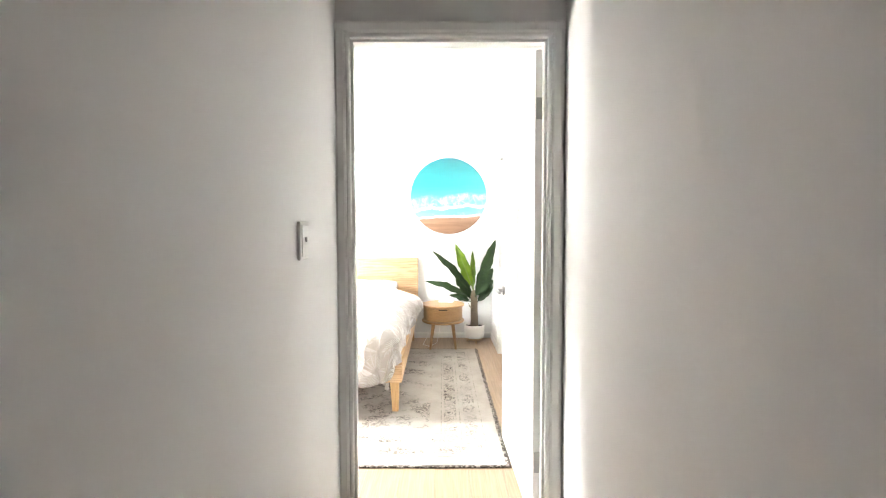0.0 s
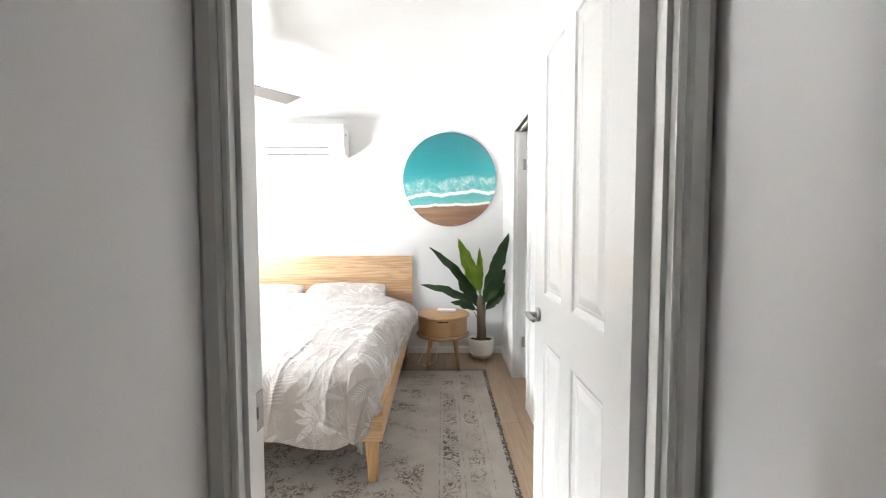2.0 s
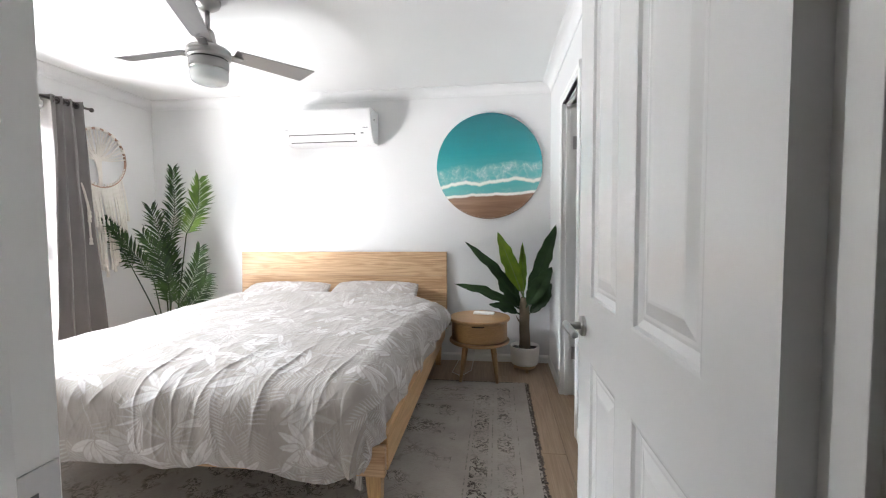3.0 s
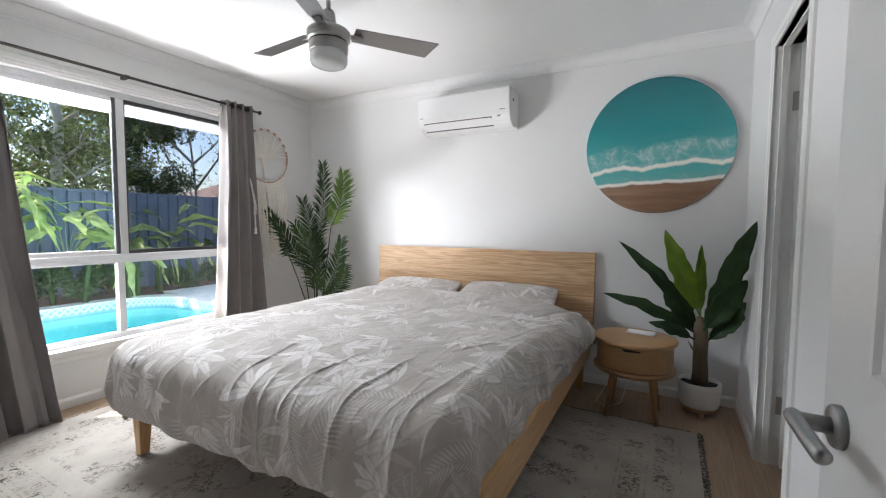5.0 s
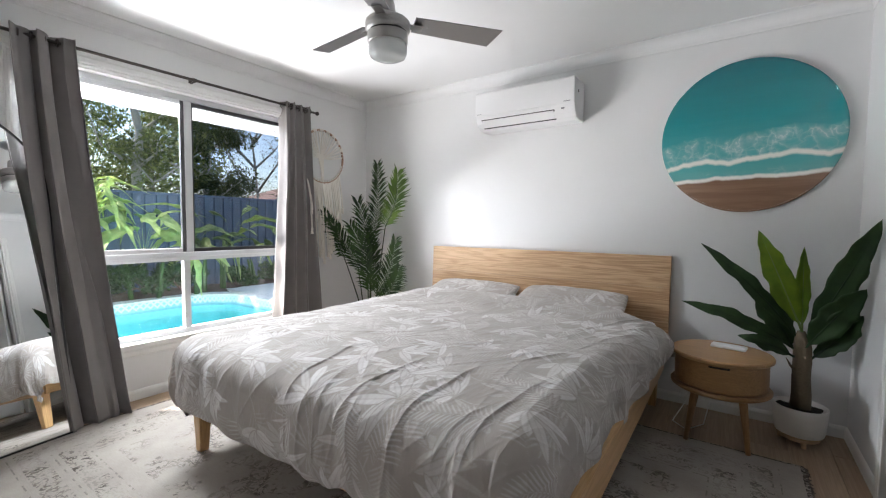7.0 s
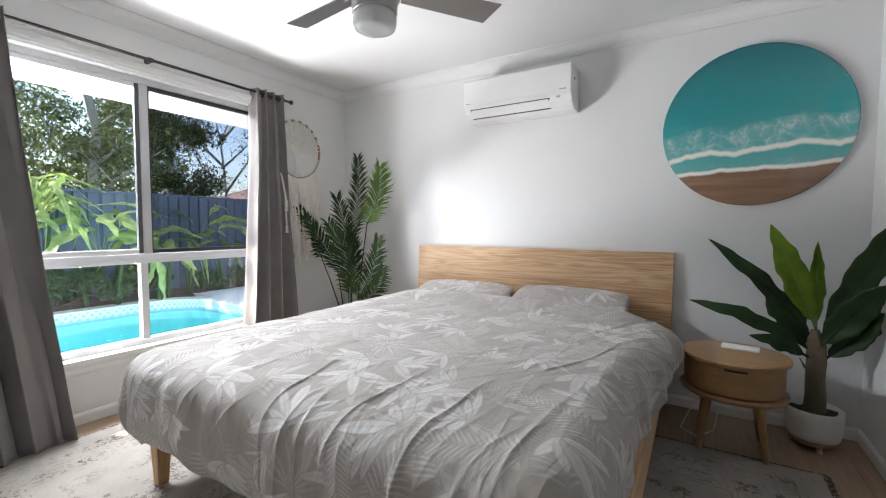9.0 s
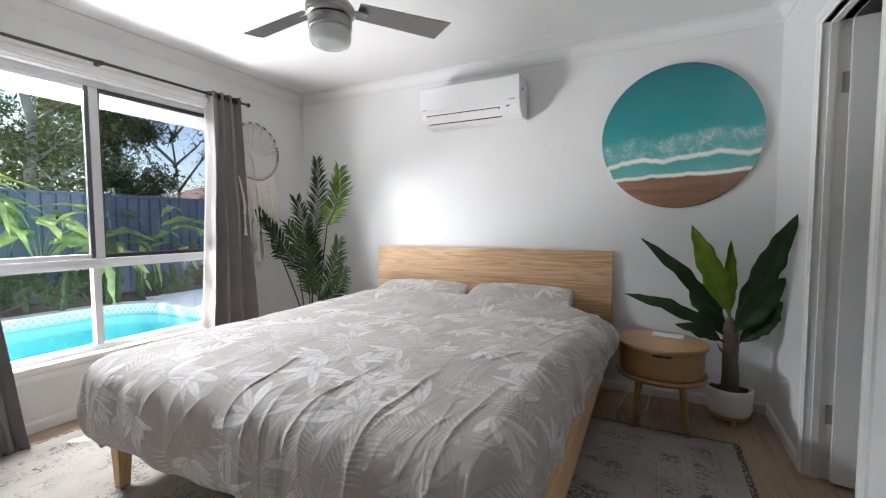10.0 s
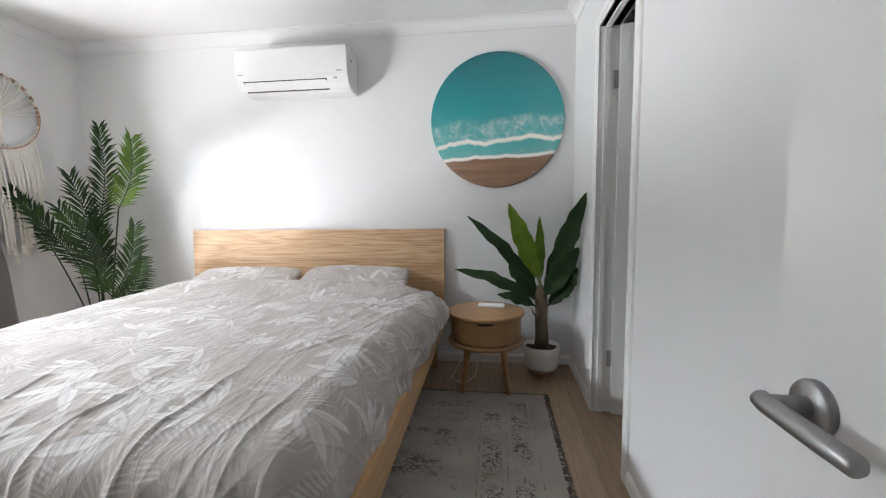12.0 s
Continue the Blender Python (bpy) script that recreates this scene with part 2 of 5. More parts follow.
def grid_mesh(name, points, nu, nv, material, parent=None, label="", smooth=True, colours=None, thick=0.0):
    """A surface from an array of nu x nv points."""
    idx = np.arange(nu * nv).reshape(nu, nv)
    quads = np.stack([idx[:-1, :-1], idx[1:, :-1], idx[1:, 1:], idx[:-1, 1:]], -1).reshape(-1, 4)
    me = bpy.data.meshes.new(name)
    me.from_pydata(points.reshape(-1, 3).tolist(), [], quads.tolist())
    if colours is not None:
        at = me.attributes.new("print", "FLOAT", "POINT")
        at.data.foreach_set("value", colours.reshape(-1).astype(np.float32))
    me.materials.append(material)
    if smooth:
        me.polygons.foreach_set("use_smooth", [True] * len(me.polygons))
    me.update()
    ob = new(name, me)
    if parent is not None:
        ob.parent = parent
    if label:
        ob["label"] = label
    if thick:
        mod = ob.modifiers.new("thickness", "SOLIDIFY")
        mod.thickness, mod.offset = thick, -1
    return ob


RNG = np.random.RandomState(7)
LATTICE = RNG.rand(256, 256)


def vnoise(x, y):
    """Smooth value noise over arrays, from 0 to 1."""
    xi, yi = np.floor(x).astype(int), np.floor(y).astype(int)
    fx, fy = x - xi, y - yi
    fx, fy = fx * fx * fx * (fx * (fx * 6 - 15) + 10), fy * fy * fy * (fy * (fy * 6 - 15) + 10)
    g = lambda a, b: LATTICE[a % 256, b % 256]
    return (g(xi, yi) * (1 - fx) + g(xi + 1, yi) * fx) * (1 - fy) + (g(xi, yi + 1) * (1 - fx) + g(xi + 1, yi + 1) * fx) * fy


def ridges(x, y):
    """Sharp-crested folds, from 0 to 1."""
    return 1 - np.abs(2 * vnoise(x, y) - 1)

# ---- the rooms: plan ----
XW, XE, YS, YN, ZC = -3.10, 0.69, 1.965, 5.32, 2.43          # bedroom
HW, HE, HY0, HY1 = -0.345, 0.583, -2.6, 1.875               # hall
DX0, DX1, DZ = -0.288, 0.512, 2.090                         # hall door opening
CY0, CY1, CZ = 4.035, 4.615, 2.06                           # robe door opening in the east wall
WY0, WY1, WZ0, WZ1 = 2.66, 4.46, 0.375, 2.105               # window opening


def wall(name, boxes, label="white painted plaster wall"):
    bm = None
    for b in boxes:
        bm = box(*b, bm=bm)
    return tagged(part(name, bm, M_WALL), label, "wall", kind="structure")


T = 0.09
wall("wall_north", [(XW - 0.25, YN, 0, XE + T, YN + T, ZC)])
wall("wall_west", [(XW - 0.2, YS - T, 0, XW, WY0, ZC), (XW - 0.2, WY1, 0, XW, YN, ZC), (XW - 0.2, WY0, 0, XW, WY1, WZ0), (XW - 0.2, WY0, WZ1, XW, WY1, ZC)])
wall("wall_east", [(XE, HY1, 0, XE + T, CY0, ZC), (XE, CY1, 0, XE + T, YN, ZC), (XE, CY0, CZ, XE + T, CY1, ZC)])
wall("wall_south", [(XW, HY1, 0, HW - T, YS, ZC), (HW - T, HY1, 0, DX0 - 0.02, YS, ZC), (DX1 + 0.02, HY1, 0, XE, YS, ZC), (DX0 - 0.02, HY1, DZ + 0.02, DX1 + 0.02, YS, ZC)])
wall("wall_hall_west", [(HW - T, HY0, 0, HW, HY1, ZC)])
wall("wall_hall_east", [(HE, HY0, 0, HE + T, HY1, ZC)])
wall("wall_hall_end", [(HW - T, HY0 - T, 0, HE + T, HY0, ZC)])
wall("wall_robe", [(XE + T, CY0 - 0.5, 0, 2.0, CY0 - 0.41, ZC), (XE + T, YN, 0, 2.0, YN + T, ZC), (2.0, CY0 - 0.5, 0, 2.09, YN + T, ZC)], "plain wall of the dark walk-in robe")


def ceiling(name, x0, y0, x1, y1):
    return tagged(part(name, box(x0, y0, ZC, x1, y1, ZC + 0.1), M_CEIL), "flat white painted plasterboard ceiling", "ceiling", kind="structure")


ceiling("ceiling", XW - 0.2, HY1, XE + T, YN + T)
ceiling("ceiling_hall", HW - T, HY0 - T, HE + T, HY1)
ceiling("ceiling_robe", XE + T, CY0 - 0.5, 2.09, YN + T)

# cove cornice round the bedroom and the hall
COVE = [(0, 0), (0, -0.078), (0.006, -0.078), (0.008, -0.07)] + [(0.008 + 0.064 * (1 - math.cos(a)), -0.07 + 0.062 * math.sin(a)) for a in [math.pi / 2 * i / 7 for i in range(1, 8)]] + [(0.078, -0.006), (0.078, 0)]


def cornice(name, sides):
    bm = None
    for start, end, out in sides:
        bm = extrude_profile(COVE, (*start, ZC), (*end, ZC), (0, 0, 1), (*out, 0), bm)
    ob = part(name, bm, M_CEIL)
    return tagged(ob, "white coved plaster cornice along the ceiling", "cornice", kind="structure")


cornice("trim_cornice", [((XW, YN), (XE, YN), (0, -1)), ((XW, YS), (XW, YN), (1, 0)), ((XE, YS), (XE, YN), (-1, 0)), ((XW, YS), (XE, YS), (0, 1))])
cornice("trim_cornice_hall", [((HW, HY0), (HW, HY1), (1, 0)), ((HE, HY0), (HE, HY1), (-1, 0))])

# skirting
SKIRT = [(0, 0), (0.012, 0), (0.012, 0.05), (0.009, 0.058), (0.004, 0.066), (0, 0.068)]


def skirting(name, runs):
    bm = None
    for start, end, out in runs:
        bm = extrude_profile(SKIRT, (*start, 0), (*end, 0), (0, 0, 1), (*out, 0), bm)
    return tagged(part(name, bm, M_TRIM), "low white painted skirting board", "skirting board", kind="structure")


skirting("baseboard_north", [((XW, YN), (XE, YN), (0, -1))])
skirting("baseboard_west", [((XW, YS), (XW, YN), (1, 0))])
skirting("baseboard_east", [((XE, YS), (XE, CY0 - 0.068), (-1, 0)), ((XE, CY1 + 0.068), (XE, YN), (-1, 0))])
skirting("baseboard_south", [((XW, YS), (DX0 - 0.07, YS), (0, 1))])
skirting("baseboard_hall", [((HW, HY0), (HW, HY1), (1, 0)), ((HE, HY0), (HE, HY1), (-1, 0))])

# architraves: a moulded section, inner edge to outer edge
ARCH = [(0, 0), (0.010, 0.0), (0.012, 0.004), (0.012, 0.012), (0.009, 0.016), (0.013, 0.020), (0.016, 0.026), (0.016, 0.050), (0.013, 0.056), (0.010, 0.062), (0, 0.064)]


def architrave(name, sides, label, material=None):
    bm = None
    for start, end, away, out in sides:
        bm = extrude_profile(ARCH, start, end, away, out, bm)
    return tagged(part(name, bm, material or M_TRIM), label, "door trim", kind="structure")


Z1 = DZ + 0.064
for tag, y, o in (("trim_hall_door", HY1, -1), ("trim_bedroom_door", YS, 1)):
    architrave(tag, [((DX0, y, 0), (DX0, y, Z1), (-1, 0, 0), (0, o, 0)), ((DX1, y, 0), (DX1, y, Z1), (1, 0, 0), (0, o, 0)), ((DX0 - 0.064, y, DZ), (DX1 + 0.064, y, DZ), (0, 0, 1), (0, o * 1.06, 0))],
               "white moulded architrave round the bedroom doorway")
Z2 = CZ + 0.064
architrave("trim_robe_door", [((XE, CY0, 0), (XE, CY0, Z2), (0, -1, 0), (-1, 0, 0)), ((XE, CY1, 0), (XE, CY1, Z2), (0, 1, 0), (-1, 0, 0)), ((XE, CY0 - 0.064, CZ), (XE, CY1 + 0.064, CZ), (0, 0, 1), (-1.06, 0, 0))],
           "white moulded architrave round the robe doorway")

# door linings with a stop bead
bm = box(DX0 - 0.02, HY1 - 0.004, 0, DX0, YS + 0.004, DZ)
box(DX1, HY1 - 0.004, 0, DX1 + 0.02, YS + 0.004, DZ, bm=bm)
box(DX0 - 0.02, HY1 - 0.004, DZ, DX1 + 0.02, YS + 0.004, DZ + 0.02, bm=bm)
box(DX0, HY1 + 0.012, 0, DX0 + 0.011, HY1 + 0.046, DZ, 0.001, bm)
box(DX1 - 0.011, HY1 + 0.012, 0, DX1, HY1 + 0.046, DZ, 0.001, bm)
box(DX0 + 0.011, HY1 + 0.012, DZ - 0.011, DX1 - 0.011, HY1 + 0.046, DZ, 0.001, bm)
frame_hall = tagged(part("door_frame_1", bm, M_TRIM), "white painted timber frame of the bedroom doorway", "door frame", kind="structure")
part("strike_plate", box(DX0 - 0.001, HY1 + 0.048, 0.87, DX0 + 0.003, YS + 0.007, 0.95, 0.0012), M_NICKEL, frame_hall, "metal strike plate")
# black chip on the plate, for the shade inside the latch hole
part("strike_hole_shade", box(DX0 + 0.002, HY1 + 0.058, 0.897, DX0 + 0.0036, HY1 + 0.072, 0.922), M_DARK, frame_hall)
bm = box(XE - 0.004, CY0 - 0.02, 0, XE + T + 0.004, CY0, CZ)
box(XE - 0.004, CY1, 0, XE + T + 0.004, CY1 + 0.02, CZ, bm=bm)
box(XE - 0.004, CY0 - 0.02, CZ, XE + T + 0.004, CY1 + 0.02, CZ + 0.02, bm=bm)
box(XE + 0.02, CY0, 0, XE + 0.046, CY0 + 0.011, CZ, 0.001, bm)
box(XE + 0.02, CY1 - 0.011, 0, XE + 0.046, CY1, CZ, 0.001, bm)
box(XE + 0.02, CY0 + 0.011, CZ - 0.011, XE + 0.046, CY1 - 0.011, CZ, 0.001, bm)
tagged(part("door_frame_2", bm, M_TRIM), "white painted timber frame of the robe doorway", "door frame", kind="structure")


def hinge(parent, x, y, z):
    bm = box(x - 0.014, y - 0.002, z - 0.045, x + 0.014, y + 0.002, z + 0.045, 0.0008)
    merge(bm, moved(lathe([(0.0055, -0.047), (0.0055, 0.047)], 12), pose(x - 0.016, y, z)))
    return part("hinge", bm, M_NICKEL, parent, "satin metal hinge")


def panel_door(name, width, height, panels, label):
    """A moulded panel door; it stands in its own x (along) and z, thickness in y from 0 to -0.036, hinge at x = 0."""
    ob = thing(name, label, "door", kind="structure")
    th = 0.036
    bm = bmesh.new()
    xs = sorted({0.0, width, *[v for p in panels for v in (p[0], p[2])]})
    zs = sorted({0.012, height, *[v for p in panels for v in (p[1], p[3])]})
    for x0, x1 in zip(xs, xs[1:]):
        for z0, z1 in zip(zs, zs[1:]):
            if any(p[0] <= x0 and x1 <= p[2] and p[1] <= z0 and z1 <= p[3] for p in panels):
                continue
            box(x0, -th, z0, x1, 0, z1, bm=bm)
    bmesh.ops.remove_doubles(bm, verts=bm.verts, dist=0.0001)
    inner = [f for f in bm.faces if sum(1 for g in bm.faces if g is not f and (g.calc_center_median() - f.calc_center_median()).length < 1e-5)]
    bmesh.ops.delete(bm, geom=inner, context="FACES")
    part("door_leaf", bm, M_DOOR, ob)
    for p in panels:
        for side in (0, 1):
            bm = bmesh.new()
            x0, z0, x1, z1 = p
            rings = []
            for inset, depth in ((0, 0.0), (0.006, 0.001), (0.010, 0.007), (0.024, 0.012), (0.030, 0.011), (0.036, 0.011), (0.060, 0.0055), (0.066, 0.005)):
                y = -depth if side == 0 else -th + depth
                rings.append([bm.verts.new((x, y, z)) for x, z in ((x0 + inset, z0 + inset), (x1 - inset, z0 + inset), (x1 - inset, z1 - inset), (x0 + inset, z1 - inset))])
            for a, b in zip(rings, rings[1:]):
                for i in range(4):
                    bm.faces.new((a[i], a[(i + 1) % 4], b[(i + 1) % 4], b[i]))
            bm.faces.new(rings[-1])
            bmesh.ops.recalc_face_normals(bm, faces=bm.faces)
            part("door_panel", bm, M_DOOR, ob)
    return ob


W = 0.82
PAN = [(0.135, 0.22, 0.385, 0.872), (0.478, 0.22, 0.695, 0.872), (0.135, 1.032, 0.385, 1.90), (0.478, 1.032, 0.695, 1.90)]
door = panel_door("door_1", W, 2.075, PAN, "glossy white four-panel bedroom door standing open into the room")
door.matrix_basis = pose(0.478, 1.948, 0, 0, 0, 90 + 1.2)


def lever(parent, side):
    """A round rose with a straight tubular lever."""
    y = 0.0 if side == 0 else -0.036
    s = 1 if side == 0 else -1
    bm = moved(lathe([(0.0, 0.0), (0.027, 0.0), (0.027, 0.007), (0.025, 0.010), (0.0, 0.0105)], 36), pose(0.757, y, 0.95, -90 * s))
    rose = part("door_handle", bm, M_LEVER, parent, "round satin metal rose with a lever", True)
    part("neck", tube([(0.757, y + s * 0.008, 0.95), (0.757, y + s * 0.046, 0.951)], 0.0105, 16), M_LEVER, rose, "", True)
    part("lever", tube([(0.772, y + s * 0.045, 0.9525), (0.769, y + s * 0.0455, 0.9522), (0.757, y + s * 0.046, 0.951), (0.70, y + s * 0.046, 0.951), (0.656, y + s * 0.045, 0.951), (0.652, y + s * 0.045, 0.951)], [0.006, 0.0095, 0.0098, 0.0098, 0.0095, 0.006], 18), M_LEVER, rose, "", True)
    return rose


lever(door, 0)
lever(door, 1)
for z in (0.30, 1.83):
    b = box(-0.004, -0.034, z - 0.045, 0.001, -0.004, z + 0.045, 0.0008)
    merge(b, moved(lathe([(0.006, -0.048), (0.006, 0.048)], 12), pose(-0.006, -0.040, z)))
    part("hinge", b, M_LEVER, door, "satin metal hinge")

robe = panel_door("door_2", 0.56, 2.045, [(0.11, 0.22, 0.245, 0.865), (0.315, 0.22, 0.45, 0.865), (0.11, 1.035, 0.245, 1.90), (0.315, 1.035, 0.45, 1.90)], "white panel door of the robe standing open inwards")
robe.matrix_basis = pose(0.779, 4.600, 0, 0, 0, -9)
for z in (0.31, 1.79):
    part("hinge", box(-0.024, 0.0, z - 0.045, 0.004, 0.004, z + 0.045, 0.0008), M_NICKEL, robe, "satin metal hinge")
    
# light switch on the hall wall
sw = thing("light_switch", "grey-white light switch plate with one round button", "light switch", pose(HW, 1.425, 1.283))
part("plate", box(0, -0.037, -0.058, 0.010, 0.037, 0.058, 0.0035), M_SWITCH, sw)
part("cover", box(0.009, -0.024, -0.047, 0.0125, 0.029, 0.047, 0.0015), M_SWITCH, sw)
part("button", moved(lathe([(0, 0), (0.0075, 0), (0.0075, 0.005), (0.005, 0.0075), (0, 0.008)], 24), pose(0.0123, 0.004, 0.004, 0, 90)), M_SWITCH, sw, "round grey push button", True)

# ---- window ----
win = thing("window_1", "white aluminium window of four panes with a sliding sash, looking onto the pool", "window", kind="structure")
GX = XW - 0.085
MY, TZ0, TZ1 = 3.565, 0.905, 0.965
part("window_frame", (lambda b: (box(GX - 0.03, WY0, WZ0, GX + 0.03, WY0 + 0.045, WZ1, 0.003, b), box(GX - 0.03, WY1 - 0.045, WZ0, GX + 0.03, WY1, WZ1, 0.003, b), box(GX - 0.03, WY0 + 0.045, WZ1 - 0.05, GX + 0.03, WY1 - 0.045, WZ1, 0.003, b), box(GX - 0.03, WY0 + 0.045, WZ0, GX + 0.03, WY1 - 0.045, WZ0 + 0.035, 0.003, b), b)[-1])(bmesh.new()), M_ALU, win)
tr = box(GX - 0.034, WY0 + 0.045, TZ0, GX + 0.034, WY1 - 0.045, TZ1, 0.004)
box(GX + 0.030, WY0 + 0.045, TZ0 + 0.018, GX + 0.046, WY1 - 0.045, TZ0 + 0.028, 0.002, tr)
part("transom", tr, M_ALU, win)
ml = box(GX - 0.022, MY - 0.022, WZ0 + 0.035, GX + 0.022, MY + 0.022, TZ0, 0.003)
part("mullion", ml, M_ALUMID, win, "grey aluminium mullion")


def sash(name, y0, y1, z0, z1, x, bar, material, label=""):
    bm = box(x - 0.013, y0, z0, x + 0.013, y0 + bar, z1, 0.002)
    box(x - 0.013, y1 - bar, z0, x + 0.013, y1, z1, 0.002, bm)
    box(x - 0.013, y0 + bar, z0, x + 0.013, y1 - bar, z0 + bar, 0.002, bm)
    box(x - 0.013, y0 + bar, z1 - bar, x + 0.013, y1 - bar, z1, 0.002, bm)
    return part(name, bm, material, win, label)


sash("sash", WY0 + 0.047, MY + 0.03, TZ1 + 0.002, WZ1 - 0.052, GX + 0.018, 0.03, M_ALU, "white aluminium sliding sash")
screen = sash("screen_sash", MY + 0.030, WY1 - 0.047, TZ1 + 0.002, WZ1 - 0.052, GX + 0.012, 0.027, M_DARK, "black-framed fly screen")
part("screen_mesh", box(GX + 0.0105, MY + 0.055, TZ1 + 0.027, GX + 0.0115, WY1 - 0.072, WZ1 - 0.077), M_MESH, screen, "fine dark fly-screen mesh").visible_shadow = False
part("sash_gasket", box(GX + 0.006, MY - 0.031, TZ1 + 0.004, GX + 0.0325, MY - 0.006, WZ1 - 0.054, 0.002), M_ALUGREY, win, "dark grey edge of the sliding sash")
part("meeting_stile", box(GX + 0.004, MY - 0.005, TZ1 + 0.002, GX + 0.037, MY + 0.044, WZ1 - 0.052, 0.003), M_ALUMID, win, "pale grey meeting stile")
panes = [("pane", WY0 + 0.077, MY, TZ1 + 0.03, WZ1 - 0.08, GX + 0.018), ("pane", MY + 0.034, WY1 - 0.069, TZ1 + 0.024, WZ1 - 0.074, GX - 0.012),
         ("pane", WY0 + 0.045, MY - 0.022, WZ0 + 0.035, TZ0, GX), ("pane", MY + 0.022, WY1 - 0.045, WZ0 + 0.035, TZ0, GX)]
for n, y0, y1, z0, z1, x in panes:
    g = part(n, box(x - 0.002, y0, z0, x + 0.002, y1, z1), M_GLASS, win)
    g.visible_shadow = False
# reveal lining, sill board and architrave
lin = box(GX + 0.03, WY0 - 0.001, WZ1 - 0.012, XW + 0.002, WY1 + 0.001, WZ1)
box(GX + 0.03, WY0, WZ0, XW + 0.002, WY0 + 0.012, WZ1 - 0.012, bm=lin)
box(GX + 0.03, WY1 - 0.012, WZ0, XW + 0.002, WY1, WZ1 - 0.012, bm=lin)
part("window_lining", lin, M_TRIM, win)
part("window_sill", box(GX + 0.03, WY0 - 0.05, WZ0 - 0.022, XW + 0.028, WY1 + 0.05, WZ0 + 0.002, 0.005), M_TRIM, win)
ap = extrude_profile(ARCH, (XW, WY0 - 0.064, WZ1), (XW, WY1 + 0.064, WZ1), (0, 0, 1), (1.06, 0, 0))
extrude_profile(ARCH, (XW, WY0, WZ0), (XW, WY0, WZ1 + 0.064), (0, -1, 0), (1, 0, 0), ap)
extrude_profile(ARCH, (XW, WY1, WZ0), (XW, WY1, WZ1 + 0.064), (0, 1, 0), (1, 0, 0), ap)
extrude_profile(ARCH, (XW, WY0 - 0.05, WZ0 - 0.022), (XW, WY1 + 0.05, WZ0 - 0.022), (0, 0, -1), (1, 0, 0), ap)
part("window_trim", ap, M_TRIM, win)

# ---- bedroom things ----
# bed: its own axes, x across from the middle, y from the headboard (0) towards the foot (negative)
BED = pose(-1.19, 5.25, 0, 0, 0, 0.6)
bed = thing("bed", "oak bed frame with a broad headboard and tapered legs", "bed", BED)
for z0, z1 in ((0.30, 0.545), (0.546, 0.775), (0.776, 0.99)):
    part("headboard_plank", moved(box(-0.975, -0.022, z0, 0.975, 0.022, z1, 0.002), pose(0, 0, 0, -2.5)), M_OAK, bed)
for x in (-0.80, 0.80):
    part("headboard_post", moved(box(x - 0.035, 0.024, 0.0, x + 0.035, 0.058, 0.80, 0.004), pose(0, 0.0, 0)), M_OAKZ, bed)
for x in (-0.945, 0.945):
    part("side_rail", box(x - 0.017, -2.10, 0.235, x + 0.017, -0.025, 0.385, 0.005), M_OAKY, bed)
part("foot_rail", box(-0.962, -2.155, 0.235, 0.962, -2.12, 0.355, 0.006), M_OAK, bed)
for x, s in ((-0.905, -1), (0.905, 1)):
    for y in (-2.10, -0.12):
        bm = box(-0.036, -0.036, 0.012, 0.036, 0.036, 0.30, 0.006)
        for v in bm.verts:
            f = 1 - (0.30 - v.co.z) * 1.35
            v.co.x, v.co.y = v.co.x * f + s * (0.30 - v.co.z) * 0.02, v.co.y * f
        part("leg", moved(bm, pose(x, y, 0)), M_OAKZ, bed)
for i in range(7):
    part("slat", box(-0.925, -0.2 - 0.29 * i, 0.262, 0.925, -0.13 - 0.29 * i, 0.28, 0.003), M_OAK, bed)
mat = thing("mattress", "thick white mattress lying on the bed frame", "mattress", BED)
part("body", box(-0.915, -2.06, 0.285, 0.915, -0.04, 0.555, 0.05, seg=4), M_MATTRESS, mat, "", True)


def blade_mask(u, v, length, width, edge=0.0035):
    """A pointed leaf in its own axes: how much of it covers each place, with midrib and slanting veins, and the clear rim round it."""
    t = np.clip(u / length, 0, 1)
    env = width * 1.75 * t ** 0.55 * (1 - t) ** 0.75
    along_ = (u > 0) * (u < length)
    inside = np.clip((env - np.abs(v)) / edge, 0, 1) * along_
    rim = np.clip((env + 0.0035 - np.abs(v)) / 0.003, 0, 1) * along_
    rib = 1 - 0.35 * np.clip(1.6 - np.abs(v) / 0.002, 0, 1) * (width > 0.015)
    vein = 0.94 + 0.06 * np.sin((u - np.abs(v) * 1.1) * 240)
    return inside * rib * vein * np.where(v > 0, 1.0, 0.86), rim


